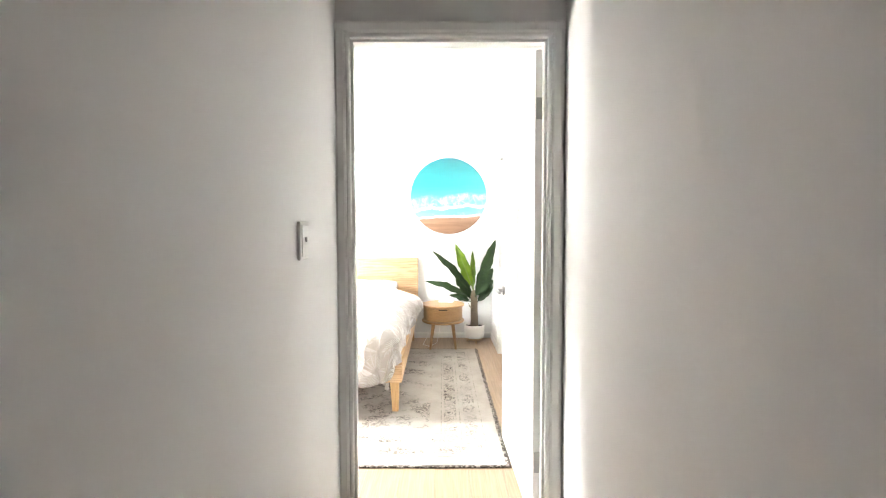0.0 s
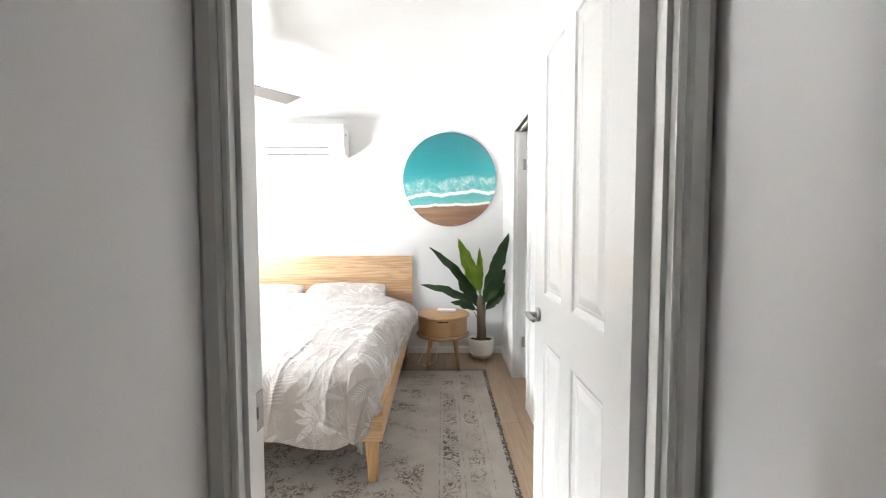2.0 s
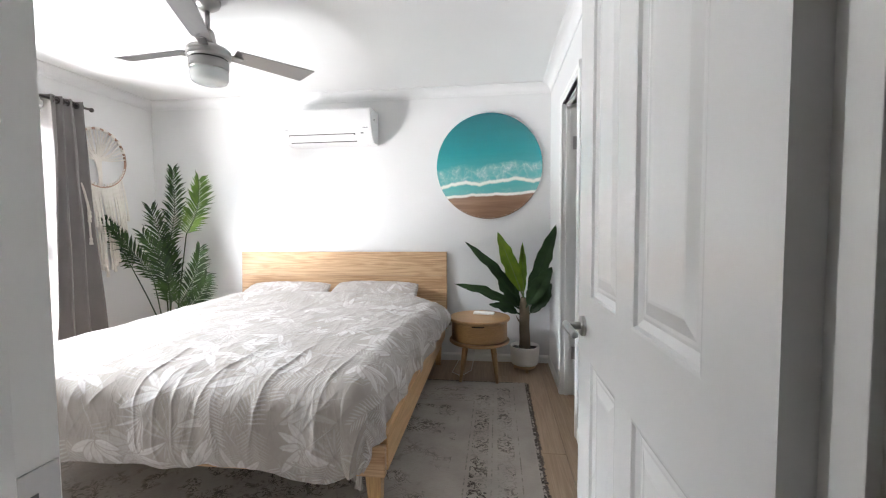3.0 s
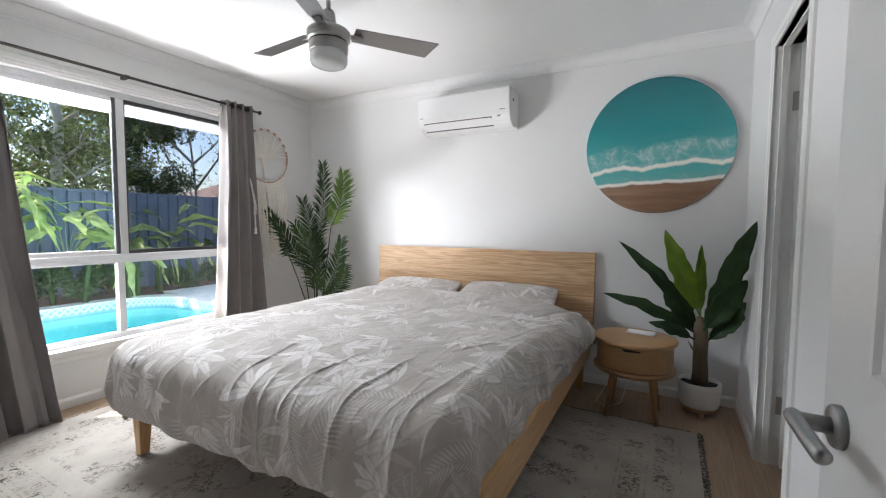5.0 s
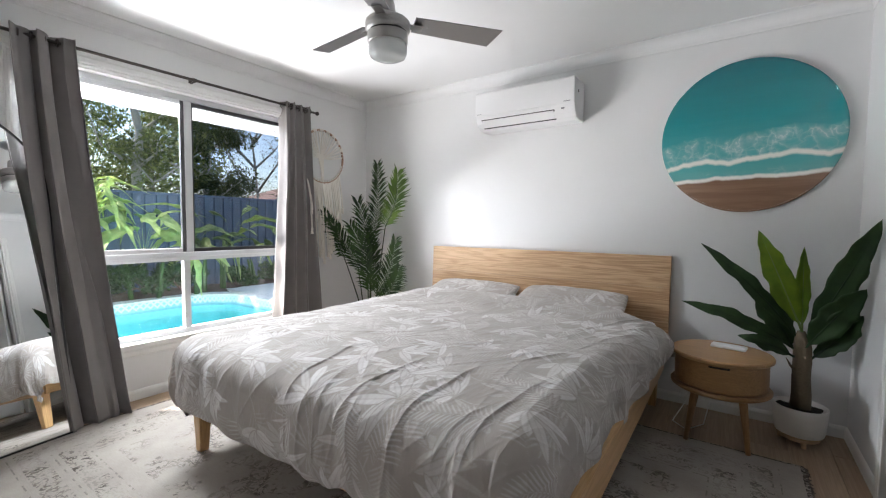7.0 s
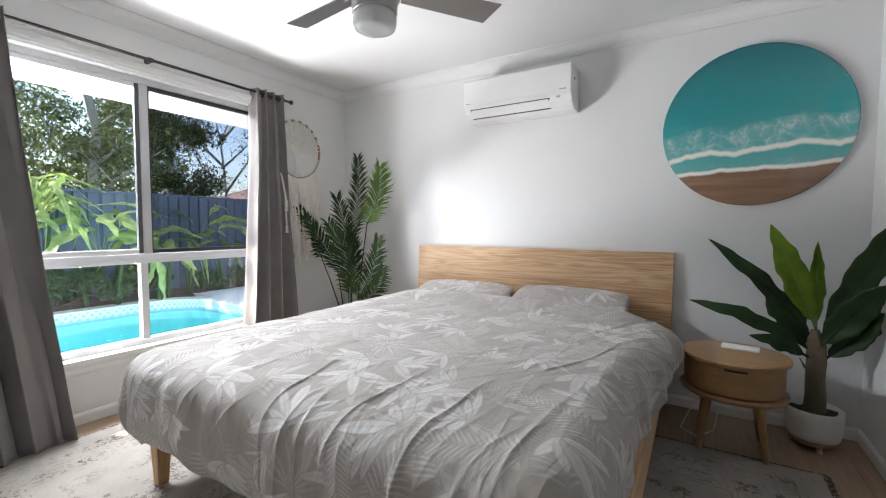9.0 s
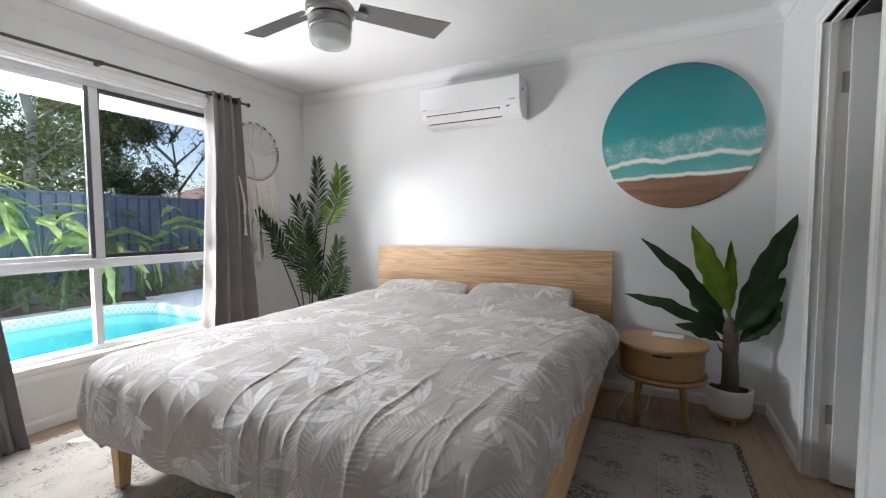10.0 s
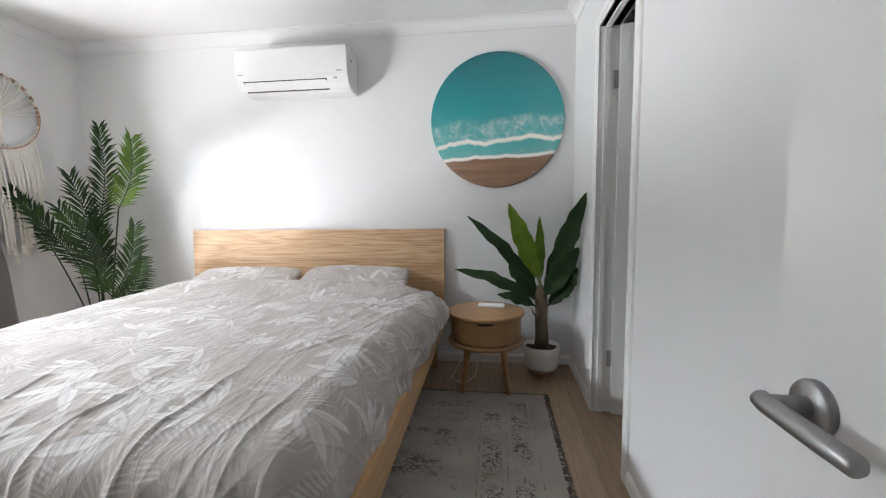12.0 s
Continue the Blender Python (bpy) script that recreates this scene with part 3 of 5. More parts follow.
def leaf_print(a, b, seed=3, gap=0.19):
    """The printed pattern over a regular grid of cloth coordinates a, b in metres: pale overlapping sprays of leaves on a beige ground."""
    r = np.random.RandomState(seed)
    out = np.zeros_like(a)
    us, vs = a[:, 0], b[0, :]

    def stamp(ca, cb, ang, L, w, tone, bend=0.5):
        xa, xb = ca + L * 0.5 * np.cos(ang), cb + L * 0.5 * np.sin(ang)
        reach = L * 0.5 + w + 0.03
        i0, i1 = np.searchsorted(us, (xa - reach, xa + reach))
        j0, j1 = np.searchsorted(vs, (xb - reach, xb + reach))
        if i1 - i0 < 2 or j1 - j0 < 2:
            return
        sa, sb = a[i0:i1, j0:j1] - ca, b[i0:i1, j0:j1] - cb
        u = sa * np.cos(ang) + sb * np.sin(ang)
        v = -sa * np.sin(ang) + sb * np.cos(ang)
        m, rim = blade_mask(u, v + bend * u * u, L, w)
        out[i0:i1, j0:j1] = out[i0:i1, j0:j1] * (1 - rim) + m * tone

    def broad(ca, cb, th, gain):
        n = r.randint(5, 8)
        for q in range(n):
            stamp(ca, cb, th + (q - (n - 1) / 2) * r.uniform(0.42, 0.58), r.uniform(0.10, 0.19), r.uniform(0.018, 0.032), gain * r.uniform(0.6, 1.0), r.uniform(-1.2, 1.2))
        stamp(ca, cb, th + np.pi, r.uniform(0.14, 0.24), 0.004, gain * 0.7, r.uniform(-0.6, 0.6))

    def fan(ca, cb, th, gain):
        n = r.randint(13, 19)
        for q in range(n):
            stamp(ca, cb, th + (q - n / 2) * 0.30, r.uniform(0.11, 0.17), r.uniform(0.006, 0.010), gain * r.uniform(0.45, 0.8), r.uniform(-1, 1))

    def frond(ca, cb, th, gain):
        L, tone, bend = r.uniform(0.20, 0.32), gain * r.uniform(0.5, 0.85), r.uniform(-0.6, 0.6)
        stamp(ca, cb, th, L, 0.004, tone, -bend)
        for q in range(15):
            f = 0.12 + 0.86 * q / 14
            d = L * f
            xa = ca + d * np.cos(th) - bend * d * d * np.sin(th)
            xb = cb + d * np.sin(th) + bend * d * d * np.cos(th)
            ll = 0.105 * (1 - 0.55 * f) * r.uniform(0.85, 1.1)
            for sg in (-1, 1):
                stamp(xa, xb, th + 2 * bend * d + sg * (0.95 - 0.35 * f), ll, 0.0065, tone * r.uniform(0.75, 1.0), -sg * 1.6)

    def scatter(step, draw):
        for ca0 in np.arange(us[0], us[-1] + step, step):
            for cb0 in np.arange(vs[0], vs[-1] + step, step):
                draw(ca0 + r.uniform(-0.45, 0.45) * step, cb0 + r.uniform(-0.45, 0.45) * step, r.uniform(0, 2 * np.pi), r.rand())

    scatter(0.17, lambda ca, cb, th, pick: (broad if pick < 0.25 else fan if pick < 0.45 else frond)(ca, cb, th, 0.5))
    scatter(gap, lambda ca, cb, th, pick: (broad if pick < 0.50 else fan if pick < 0.70 else frond)(ca, cb, th, 1.0))
    return out


def print_cloth(name):
    kk = Mat(name, (0.5, 0.48, 0.45), 0.85, 0.0, 0.25)
    kk.set("Sheen Weight", 0.2)
    at = kk.t.nodes.new("ShaderNodeAttribute")
    at.attribute_name = "print"
    soft = kk.math("MULTIPLY", at.outputs["Fac"], kk.math("MULTIPLY_ADD", kk.noise(60, 3), 0.5, 0.55))
    ground = kk.ramp(kk.noise(5, 4), [(0.3, (0.328, 0.297, 0.268)), (0.7, (0.376, 0.342, 0.310))])
    kk.colour(kk.mix(soft, ground, (0.70, 0.688, 0.68)))
    def crinkle(scale, turn, power):
        n = kk.noise(1.0, 3, 0.55, kk.coords(scale, (0, 0, radians(turn))), 0.9)
        return kk.math("POWER", kk.math("SUBTRACT", 1.0, kk.math("ABSOLUTE", kk.math("MULTIPLY_ADD", n, 2.0, -1.0))), power)
    folds_ = kk.math("ADD", crinkle((8, 1.3, 3), 20, 7.0), kk.math("MULTIPLY", crinkle((15, 3.2, 6), 6, 6.0), 0.45))
    fine_ = kk.math("ADD", kk.math("MULTIPLY", kk.noise(1100, 1), 0.05), kk.math("MULTIPLY", kk.noise(30, 4), 0.25))
    kk.bump(kk.math("ADD", folds_, fine_), 0.32, 0.006)
    return kk.m


M_PRINT = print_cloth("leaf_print_cotton")

# the doona: a cloth laid over the mattress, falling over both sides and the foot
NU, NV = 660, 620
A, B = np.meshgrid(np.linspace(-1.295, 1.115, NU), np.linspace(-2.52, -0.36, NV), indexing="ij")
print_uv = leaf_print(A, B)
side_l, foot_edge = -0.925, -2.09
side_r = 0.81 + 0.115 * np.clip((B + 1.35) / 0.8, 0, 1)
ex = np.where(A < side_l, A - side_l, np.where(A > side_r, A - side_r, 0.0))
ey = np.where(B < foot_edge, B - foot_edge, 0.0) * (1.01 - 0.03 * np.clip(A, -1, 1) + 0.16 * (vnoise(A * 3.1 + 20, B * 0.5) - 0.5))
soft_corner = np.where(A > 0, 2.1, 3.2)
drop = (np.abs(ex) ** soft_corner + np.abs(ey) ** soft_corner) ** (1 / soft_corner)
drop = drop * (1 + 0.12 * (vnoise(A * 3 + 4, B * 3) - 0.5))
nrm = np.maximum(np.hypot(ex, ey), 1e-6)
dx, dy = ex / nrm, ey / nrm
R = 0.115
arc = np.clip(drop / R, 0, np.pi / 2)
rest = np.maximum(drop - R * np.pi / 2, 0)
along = np.where(np.abs(ex) > np.abs(ey), B, A)
folds = np.sin(along * 17 + 5 * vnoise(A * 2, B * 2) + 2 * np.sign(ex)) * 0.5 + np.sin(along * 31 + 7 * vnoise(A * 3 + 5, B * 3)) * 0.3
out_h = R * np.sin(arc) + rest * 0.06 + folds * 0.020 * np.clip(drop / 0.30, 0, 1) ** 1.3 + 0.01 * np.clip(drop / 0.1, 0, 1) - 0.055 * np.clip((drop - 0.30) / 0.14, 0, 1) ** 2
X = np.where(A < side_l, side_l, np.where(A > side_r, side_r, A)) + dx * out_h
Y = np.where(B < foot_edge, foot_edge, B) + dy * out_h
Z = 0.605 - R * (1 - np.cos(arc)) - rest * 0.97
top = 1 - np.clip(drop / 0.12, 0, 1)
puff = 0.035 * (1 - np.abs(A / 1.0) ** 4 * 0.8) * np.clip((B + 2.25) / 0.4, 0, 1)
wx, wy = A + 0.20 * vnoise(A * 1.6, B * 1.6), B + 0.20 * vnoise(A * 1.6 + 40, B * 1.6)


def creases(angle, along_, across, sharpness, seed, patch):
    """Sharp-crested folds that run at that angle over the bed, strong in some patches and fading out in others."""
    c_, s_ = math.cos(radians(angle)), math.sin(radians(angle))
    p_, q_ = wx * c_ + wy * s_, -wx * s_ + wy * c_
    fold_ = ridges(p_ * along_ + seed, q_ * across + seed * 1.7) ** sharpness - 1 / (sharpness + 1)
    return fold_ * np.clip(2.6 * (vnoise(A * patch + seed, B * patch + seed * 2.3) - 0.28), 0, 1.25)


near_foot = np.clip((-B - 1.65) / 0.40, 0, 1)
cre = 0.0065 * creases(62, 0.40, 3.4, 7, 3, 1.7) + 0.0060 * creases(72, 0.45, 5.4, 8, 11, 2.1) + 0.0065 * creases(54, 0.5, 6.6, 8, 23, 2.4) * (1 - near_foot)
cre = cre + 0.012 * creases(84, 0.6, 8.0, 5, 31, 1.6) * near_foot + 0.010 * creases(97, 0.8, 12, 5, 37, 2.2) * near_foot
cre = cre + 0.0060 * creases(64, 0.6, 11, 6, 41, 2.8) + 0.0045 * creases(48, 0.8, 13, 6, 47, 3.0) + 0.0042 * creases(74, 1.0, 20, 4, 53, 3.4)
cre = cre + 0.0022 * creases(20, 4.0, 15, 3, 61, 3.7) + 0.0022 * creases(110, 4.0, 22, 3, 67, 4.0) + 0.0018 * creases(70, 5.0, 36, 2.5, 71, 4.4)
cre = cre + 0.012 * (vnoise(A * 2.4, B * 2.4) - 0.5)
cre = 0.76 * cre
Z = Z + (puff + cre) * np.maximum(top, 0.15)
X = X + dx * cre * (1 - top) * 0.8
Y = Y + dy * cre * (1 - top) * 0.8
# head end: turned under in a soft roll
rise = np.clip((B + 0.80) / 0.35, 0, 1)
Z = Z + 0.055 * rise * rise * (3 - 2 * rise) * np.clip((0.93 - np.abs(A)) / 0.25, 0, 1)
roll = np.clip((B + 0.46) / 0.06, 0, 1)
Z = Z - 0.05 * roll ** 2
doona = grid_mesh("duvet", np.stack([X, Y, Z + 0.0], -1), NU, NV, M_PRINT, None, "", True, print_uv, 0.018)
doona.matrix_basis = BED
tagged(doona, "rumpled beige-grey duvet printed with white tropical leaves", "duvet")


def pillow(label, m, seed):
    n, mm = 90, 60
    ob = thing("pillow", label, "pillow", m, "pillows on the bed")
    s, t = np.meshgrid(np.linspace(-1, 1, n), np.linspace(-1, 1, mm), indexing="ij")
    fat = (np.clip(1 - np.abs(s) ** 3.2, 0, 1) * np.clip(1 - np.abs(t) ** 3.0, 0, 1)) ** 0.5
    pinch = 1 - 0.06 * (s ** 2) * (t ** 2)
    wr = 0.012 * (ridges(s * 3 + seed, t * 2 + s * 2) - 0.5) + 0.006 * (ridges(s * 7 + seed, t * 5) - 0.5)
    pts = np.stack([s * 0.385 * pinch, t * 0.235 * pinch, 0.056 * fat + wr * fat], -1)
    low = pts * np.array([1, 1, -0.7])
    pr = leaf_print(s * 0.385, t * 0.235, seed)
    grid_mesh("front", pts, n, mm, M_PRINT, ob, "", True, pr)
    grid_mesh("back", low[::-1].copy(), n, mm, M_PRINT, ob, "", True, pr)
    return ob


pillow("beige leaf-print pillow against the window side of the headboard", BED @ pose(-0.43, -0.27, 0.625, 20, 0, 1), 5)
pillow("beige leaf-print pillow against the nightstand side of the headboard", BED @ pose(0.36, -0.25, 0.628, 22, 0, -2), 11)

# rug
def rug_cloth():
    kk = Mat("faded_rug_pile", (0.5, 0.47, 0.43), 0.95, 0.0, 0.15)
    tc = kk.t.nodes.new("ShaderNodeTexCoord")
    sep = kk.t.nodes.new("ShaderNodeSeparateXYZ")
    kk.link(tc.outputs["Object"], sep.inputs[0])
    x, y = kk.math("ABSOLUTE", sep.outputs[0]), kk.math("ABSOLUTE", sep.outputs[1])
    # distance from the nearest long or short edge
    d = kk.math("MINIMUM", kk.math("SUBTRACT", 1.675, x), kk.math("SUBTRACT", 1.18, y))
    def band(lo, hi):
        return kk.math("MULTIPLY", kk.math("GREATER_THAN", d, lo), kk.math("LESS_THAN", d, hi))
    field = kk.math("GREATER_THAN", d, 0.46)
    big = kk.noise(2.2, 3)
    worn = kk.ramp(big, [(0.36, (0, 0, 0)), (0.52, (1, 1, 1))])
    motif = kk.noise(23, 4, 0.66, None, 2.2)
    scroll = kk.ramp(motif, [(0.515, (0, 0, 0)), (0.545, (1, 1, 1))])
    line = kk.node("ShaderNodeTexVoronoi", Scale=13.0)
    line.feature = "DISTANCE_TO_EDGE"
    kk.link(kk.coords(), line.inputs["Vector"])
    edge = kk.math("LESS_THAN", line.outputs["Distance"], 0.035)
    patches = kk.ramp(kk.noise(6.5, 3, 0.6), [(0.46, (0, 0, 0)), (0.55, (1, 1, 1))])
    b1 = kk.math("ADD", band(0.27, 0.36), kk.math("MULTIPLY", band(0.13, 0.22), 0.75))
    b2 = kk.math("ADD", kk.math("ADD", band(0.245, 0.252), band(0.375, 0.382)), band(0.10, 0.106))
    in_band = kk.math("MULTIPLY", b1, kk.math("MULTIPLY", scroll, kk.math("MULTIPLY", kk.math("MULTIPLY_ADD", worn, 0.6, 0.4), kk.math("MULTIPLY_ADD", patches, 0.7, 0.3))))
    lines = kk.math("MULTIPLY", kk.math("MULTIPLY", b2, 0.45), kk.ramp(kk.noise(30, 4), [(0.48, (0, 0, 0)), (0.56, (1, 1, 1))]))
    in_field = kk.math("MULTIPLY", kk.math("MULTIPLY", field, patches), kk.math("MULTIPLY", kk.math("MAXIMUM", kk.math("MULTIPLY", scroll, 0.8), kk.math("MULTIPLY", edge, 0.6)), worn))
    binding = kk.math("MULTIPLY", kk.math("LESS_THAN", d, 0.014), kk.ramp(kk.noise(55, 2), [(0.42, (0, 0, 0)), (0.52, (1, 1, 1))]))
    mask = kk.math("MINIMUM", kk.math("ADD", kk.math("ADD", in_band, lines), kk.math("ADD", in_field, binding)), 1.0)
    ground = kk.ramp(kk.math("ADD", kk.math("MULTIPLY", kk.noise(3.5, 5), 0.7), kk.math("MULTIPLY", kk.noise(1, 2, 0.5, kk.coords((30, 400, 1))), 0.3)), [(0.3, (0.29, 0.26, 0.228)), (0.7, (0.45, 0.412, 0.368))])
    ink = kk.ramp(kk.noise(40, 3), [(0.3, (0.04, 0.033, 0.029)), (0.7, (0.11, 0.09, 0.076))])
    kk.colour(kk.mix(kk.math("MULTIPLY", mask, 0.95), ground, ink))
    kk.bump(kk.noise(420, 2), 0.5, 0.003)
    return kk.m


M_RUG = rug_cloth()
RX0, RX1, RY0, RY1 = -2.90, 0.455, 2.425, 4.785
rug = thing("rug", "faded cream rug with a worn dark traditional pattern and bound edges", "rug", pose((RX0 + RX1) / 2, (RY0 + RY1) / 2, 0))
nu, nv = 120, 90
u, v = np.meshgrid(np.linspace(RX0, RX1, nu) - (RX0 + RX1) / 2, np.linspace(RY0, RY1, nv) - (RY0 + RY1) / 2, indexing="ij")
w = 0.006
pts = np.stack([u + w * (vnoise(v * 3, u * 3 + 8) - 0.5), v + w * (vnoise(u * 4, v * 4) - 0.5), 0.0095 + 0.002 * vnoise(u * 2, v * 2)], -1)
grid_mesh("carpet", pts, nu, nv, M_RUG, rug, "", True, None, 0.008)
bm = bmesh.new()
r0 = random.Random(4)
hx, hy = (RX1 - RX0) / 2, (RY1 - RY0) / 2
for i in range(170):
    yy = -hy + 2 * hy * (i + 0.5) / 170
    for sx in (-1, 1):
        L = r0.uniform(0.008, 0.018)
        tube([(sx * (hx - 0.002), yy, 0.007), (sx * (hx + L), yy + r0.uniform(-0.004, 0.004), 0.0035)], [0.004, 0.0025], 5, bm)
fr = part("fringe", bm, cloth("dark_rug_fringe", (0.30, 0.25, 0.21), (0.06, 0.05, 0.045), 0.95, 120), rug, "short dark speckled fringe")
fr["kind"] = "stuff"

# nightstand
NS = pose(0.09, 4.895, 0)
ns = thing("nightstand", "round honey-coloured timber nightstand with one drawer and four splayed legs", "nightstand", NS)
part("tabletop", lathe([(0, 0.475), (0.236, 0.475), (0.242, 0.480), (0.243, 0.492), (0.238, 0.498), (0, 0.498)], 64), M_NIGHT, ns, "", False)
part("drum", lathe([(0, 0.325), (0.216, 0.325), (0.221, 0.33), (0.221, 0.470), (0.218, 0.474), (0, 0.474)], 64), M_NIGHT, ns)
part("lower_rim", lathe([(0, 0.296), (0.228, 0.296), (0.238, 0.303), (0.240, 0.315), (0.234, 0.322), (0, 0.3245)], 64), M_NIGHT, ns)


def arc_band(r0_, r1_, a0, a1, z0, z1, seg=24):
    bm = bmesh.new()
    rows = []
    for i in range(seg + 1):
        a = a0 + (a1 - a0) * i / seg
        rows.append([bm.verts.new((r * math.cos(a), r * math.sin(a), z)) for r, z in ((r0_, z0), (r1_, z0), (r1_, z1), (r0_, z1))])
    for p_, q_ in zip(rows, rows[1:]):
        for j in range(4):
            bm.faces.new((p_[j], p_[(j + 1) % 4], q_[(j + 1) % 4], q_[j]))
    bm.faces.new(rows[0])
    bm.faces.new(rows[-1])
    bmesh.ops.recalc_face_normals(bm, faces=bm.faces)
    return bm


dr = part("drawer_front", arc_band(0.20, 0.2245, radians(215), radians(325), 0.333, 0.464), M_NIGHT, ns)
# no notch is cut: a thin dark band gives its shade
part("notch_shade", arc_band(0.2243, 0.2255, radians(258), radians(282), 0.455, 0.4645), M_SOIL_NOTCH, dr, "dark strip for the shade in the finger notch")
for a in (45, 135, 225, 315):
    c, s = math.cos(radians(a)), math.sin(radians(a))
    f = 0.011 if s < 0 else 0.0
    part("leg", tube([(0.15 * c, 0.15 * s, 0.30), (0.20 * c, 0.20 * s, f)], [0.021, 0.0125], 16), M_NIGHTZ, ns, "", True)
bx = thing("charging_pad", "slim white rounded charging pad lying on the nightstand", "charger", pose(0.125, 4.985, 0.498, 0, 0, -8))
part("body", box(-0.085, -0.035, 0, 0.085, 0.035, 0.018, 0.008, seg=3), M_PLASTIC, bx, "", True)
cab = thing("power_cable", "thin white charging cable looping behind the nightstand", "cable")
part("cord", tube([(0.0, 5.17, 0.40), (-0.03, 5.19, 0.20), (-0.10, 5.12, 0.06), (-0.14, 4.98, 0.005), (-0.06, 4.90, 0.004), (0.02, 4.97, 0.03), (0.05, 5.10, 0.16), (0.06, 5.20, 0.25), (0.06, 5.30, 0.30)], 0.003, 8), M_PLASTIC, cab, "", True)

# air conditioner
ac = thing("air_conditioner", "white wall-mounted split-system air conditioner high on the wall", "air conditioner", pose(-1.235, YN, 1.952))
prof = [(0, 0.0), (0.12, 0.0), (0.165, 0.018), (0.195, 0.045), (0.214, 0.085), (0.222, 0.13), (0.226, 0.20), (0.226, 0.278), (0.220, 0.286), (0, 0.288)]
bm = extrude_profile(prof, (-0.40, 0, 0), (0.40, 0, 0), (0, 0, 1), (0, -1, 0))
bmesh.ops.bevel(bm, geom=[e for e in bm.edges if abs(e.verts[0].co.x) == abs(e.verts[1].co.x) and e.verts[0].co.x == e.verts[1].co.x], offset=0.004, segments=2, affect="EDGES")
part("body", bm, M_PLASTIC, ac)
fp = [(0.2262, 0.100), (0.2295, 0.104), (0.2305, 0.20), (0.2305, 0.272), (0.2262, 0.276)]
part("front_panel", extrude_profile(fp, (-0.398, 0, 0), (0.398, 0, 0), (0, 0, 1), (0, -1, 0)), M_PLASTIC, ac)
part("outlet_slot", extrude_profile([(0.1575, 0.0115), (0.2085, 0.0705), (0.209, 0.074), (0.15, 0.03)], (-0.352, 0, 0), (0.252, 0, 0), (0, 0, 1), (0, -1.012, 0)), M_DARK, ac, "dark outlet gap")
part("flap", extrude_profile([(0.170, 0.0175), (0.2065, 0.064), (0.211, 0.067), (0.16, 0.05)], (-0.345, 0, 0), (0.244, 0, 0), (0, 0, 1), (0, -1.012, 0)), M_PLASTIC, ac, "white louvre flap")
part("label_bar", box(0.325, -0.2318, 0.112, 0.372, -0.2300, 0.119), M_GREYTXT, ac)
part("label_bar", box(-0.38, -0.2318, 0.112, -0.345, -0.2300, 0.117), M_GREYTXT, ac)
part("display", moved(box(-0.012, -0.001, -0.010, 0.012, 0.001, 0.010, 0.0005), pose(0.315, -0.2135, 0.075, -28)), M_GREYTXT, ac, "small grey signal window")
part("sensor", moved(lathe([(0, 0), (0.010, 0), (0.010, 0.002), (0, 0.0025)], 20), pose(0.4002, -0.135, 0.20, 0, 90)), M_DARK, ac, "round dark side socket")

# ceiling fan
FX, FY = -1.305, 3.69
fan = thing("ceiling_fan", "brushed metal ceiling fan with three blades and a frosted glass light", "ceiling fan", pose(FX, FY, 0))
part("canopy", lathe([(0, ZC), (0.068, ZC), (0.068, ZC - 0.012), (0.060, ZC - 0.030), (0.040, ZC - 0.045), (0.022, ZC - 0.055), (0, ZC - 0.056)], 40), M_NICKEL, fan, "", True)
part("downrod", lathe([(0.012, ZC - 0.055), (0.012, 2.27)], 20), M_NICKEL, fan, "", True)
part("collar", lathe([(0, 2.275), (0.026, 2.275), (0.032, 2.262), (0.042, 2.20), (0.044, 2.185), (0, 2.184)], 32), M_NICKEL, fan, "", True)
part("motor_housing", lathe([(0, 2.185), (0.05, 2.185), (0.098, 2.178), (0.108, 2.168), (0.110, 2.152), (0.106, 2.146), (0.109, 2.140), (0.108, 2.128), (0.100, 2.120), (0, 2.119)], 48), M_NICKEL, fan, "", True)
part("gap_ring", lathe([(0, 2.1205), (0.094, 2.1205), (0.094, 2.112), (0, 2.1115)], 48), M_DARK, fan, "dark gap ring")
part("light_ring", lathe([(0, 2.1125), (0.097, 2.1125), (0.098, 2.108), (0.098, 2.070), (0.095, 2.064), (0, 2.0635)], 48), M_NICKEL, fan, "", True)
part("light_glass", lathe([(0, 2.065), (0.093, 2.065), (0.094, 2.045), (0.093, 2.02), (0.085, 2.003), (0.065, 1.994), (0.03, 1.990), (0, 1.989)], 48), M_OPAL, fan, "frosted opal glass shade", True)
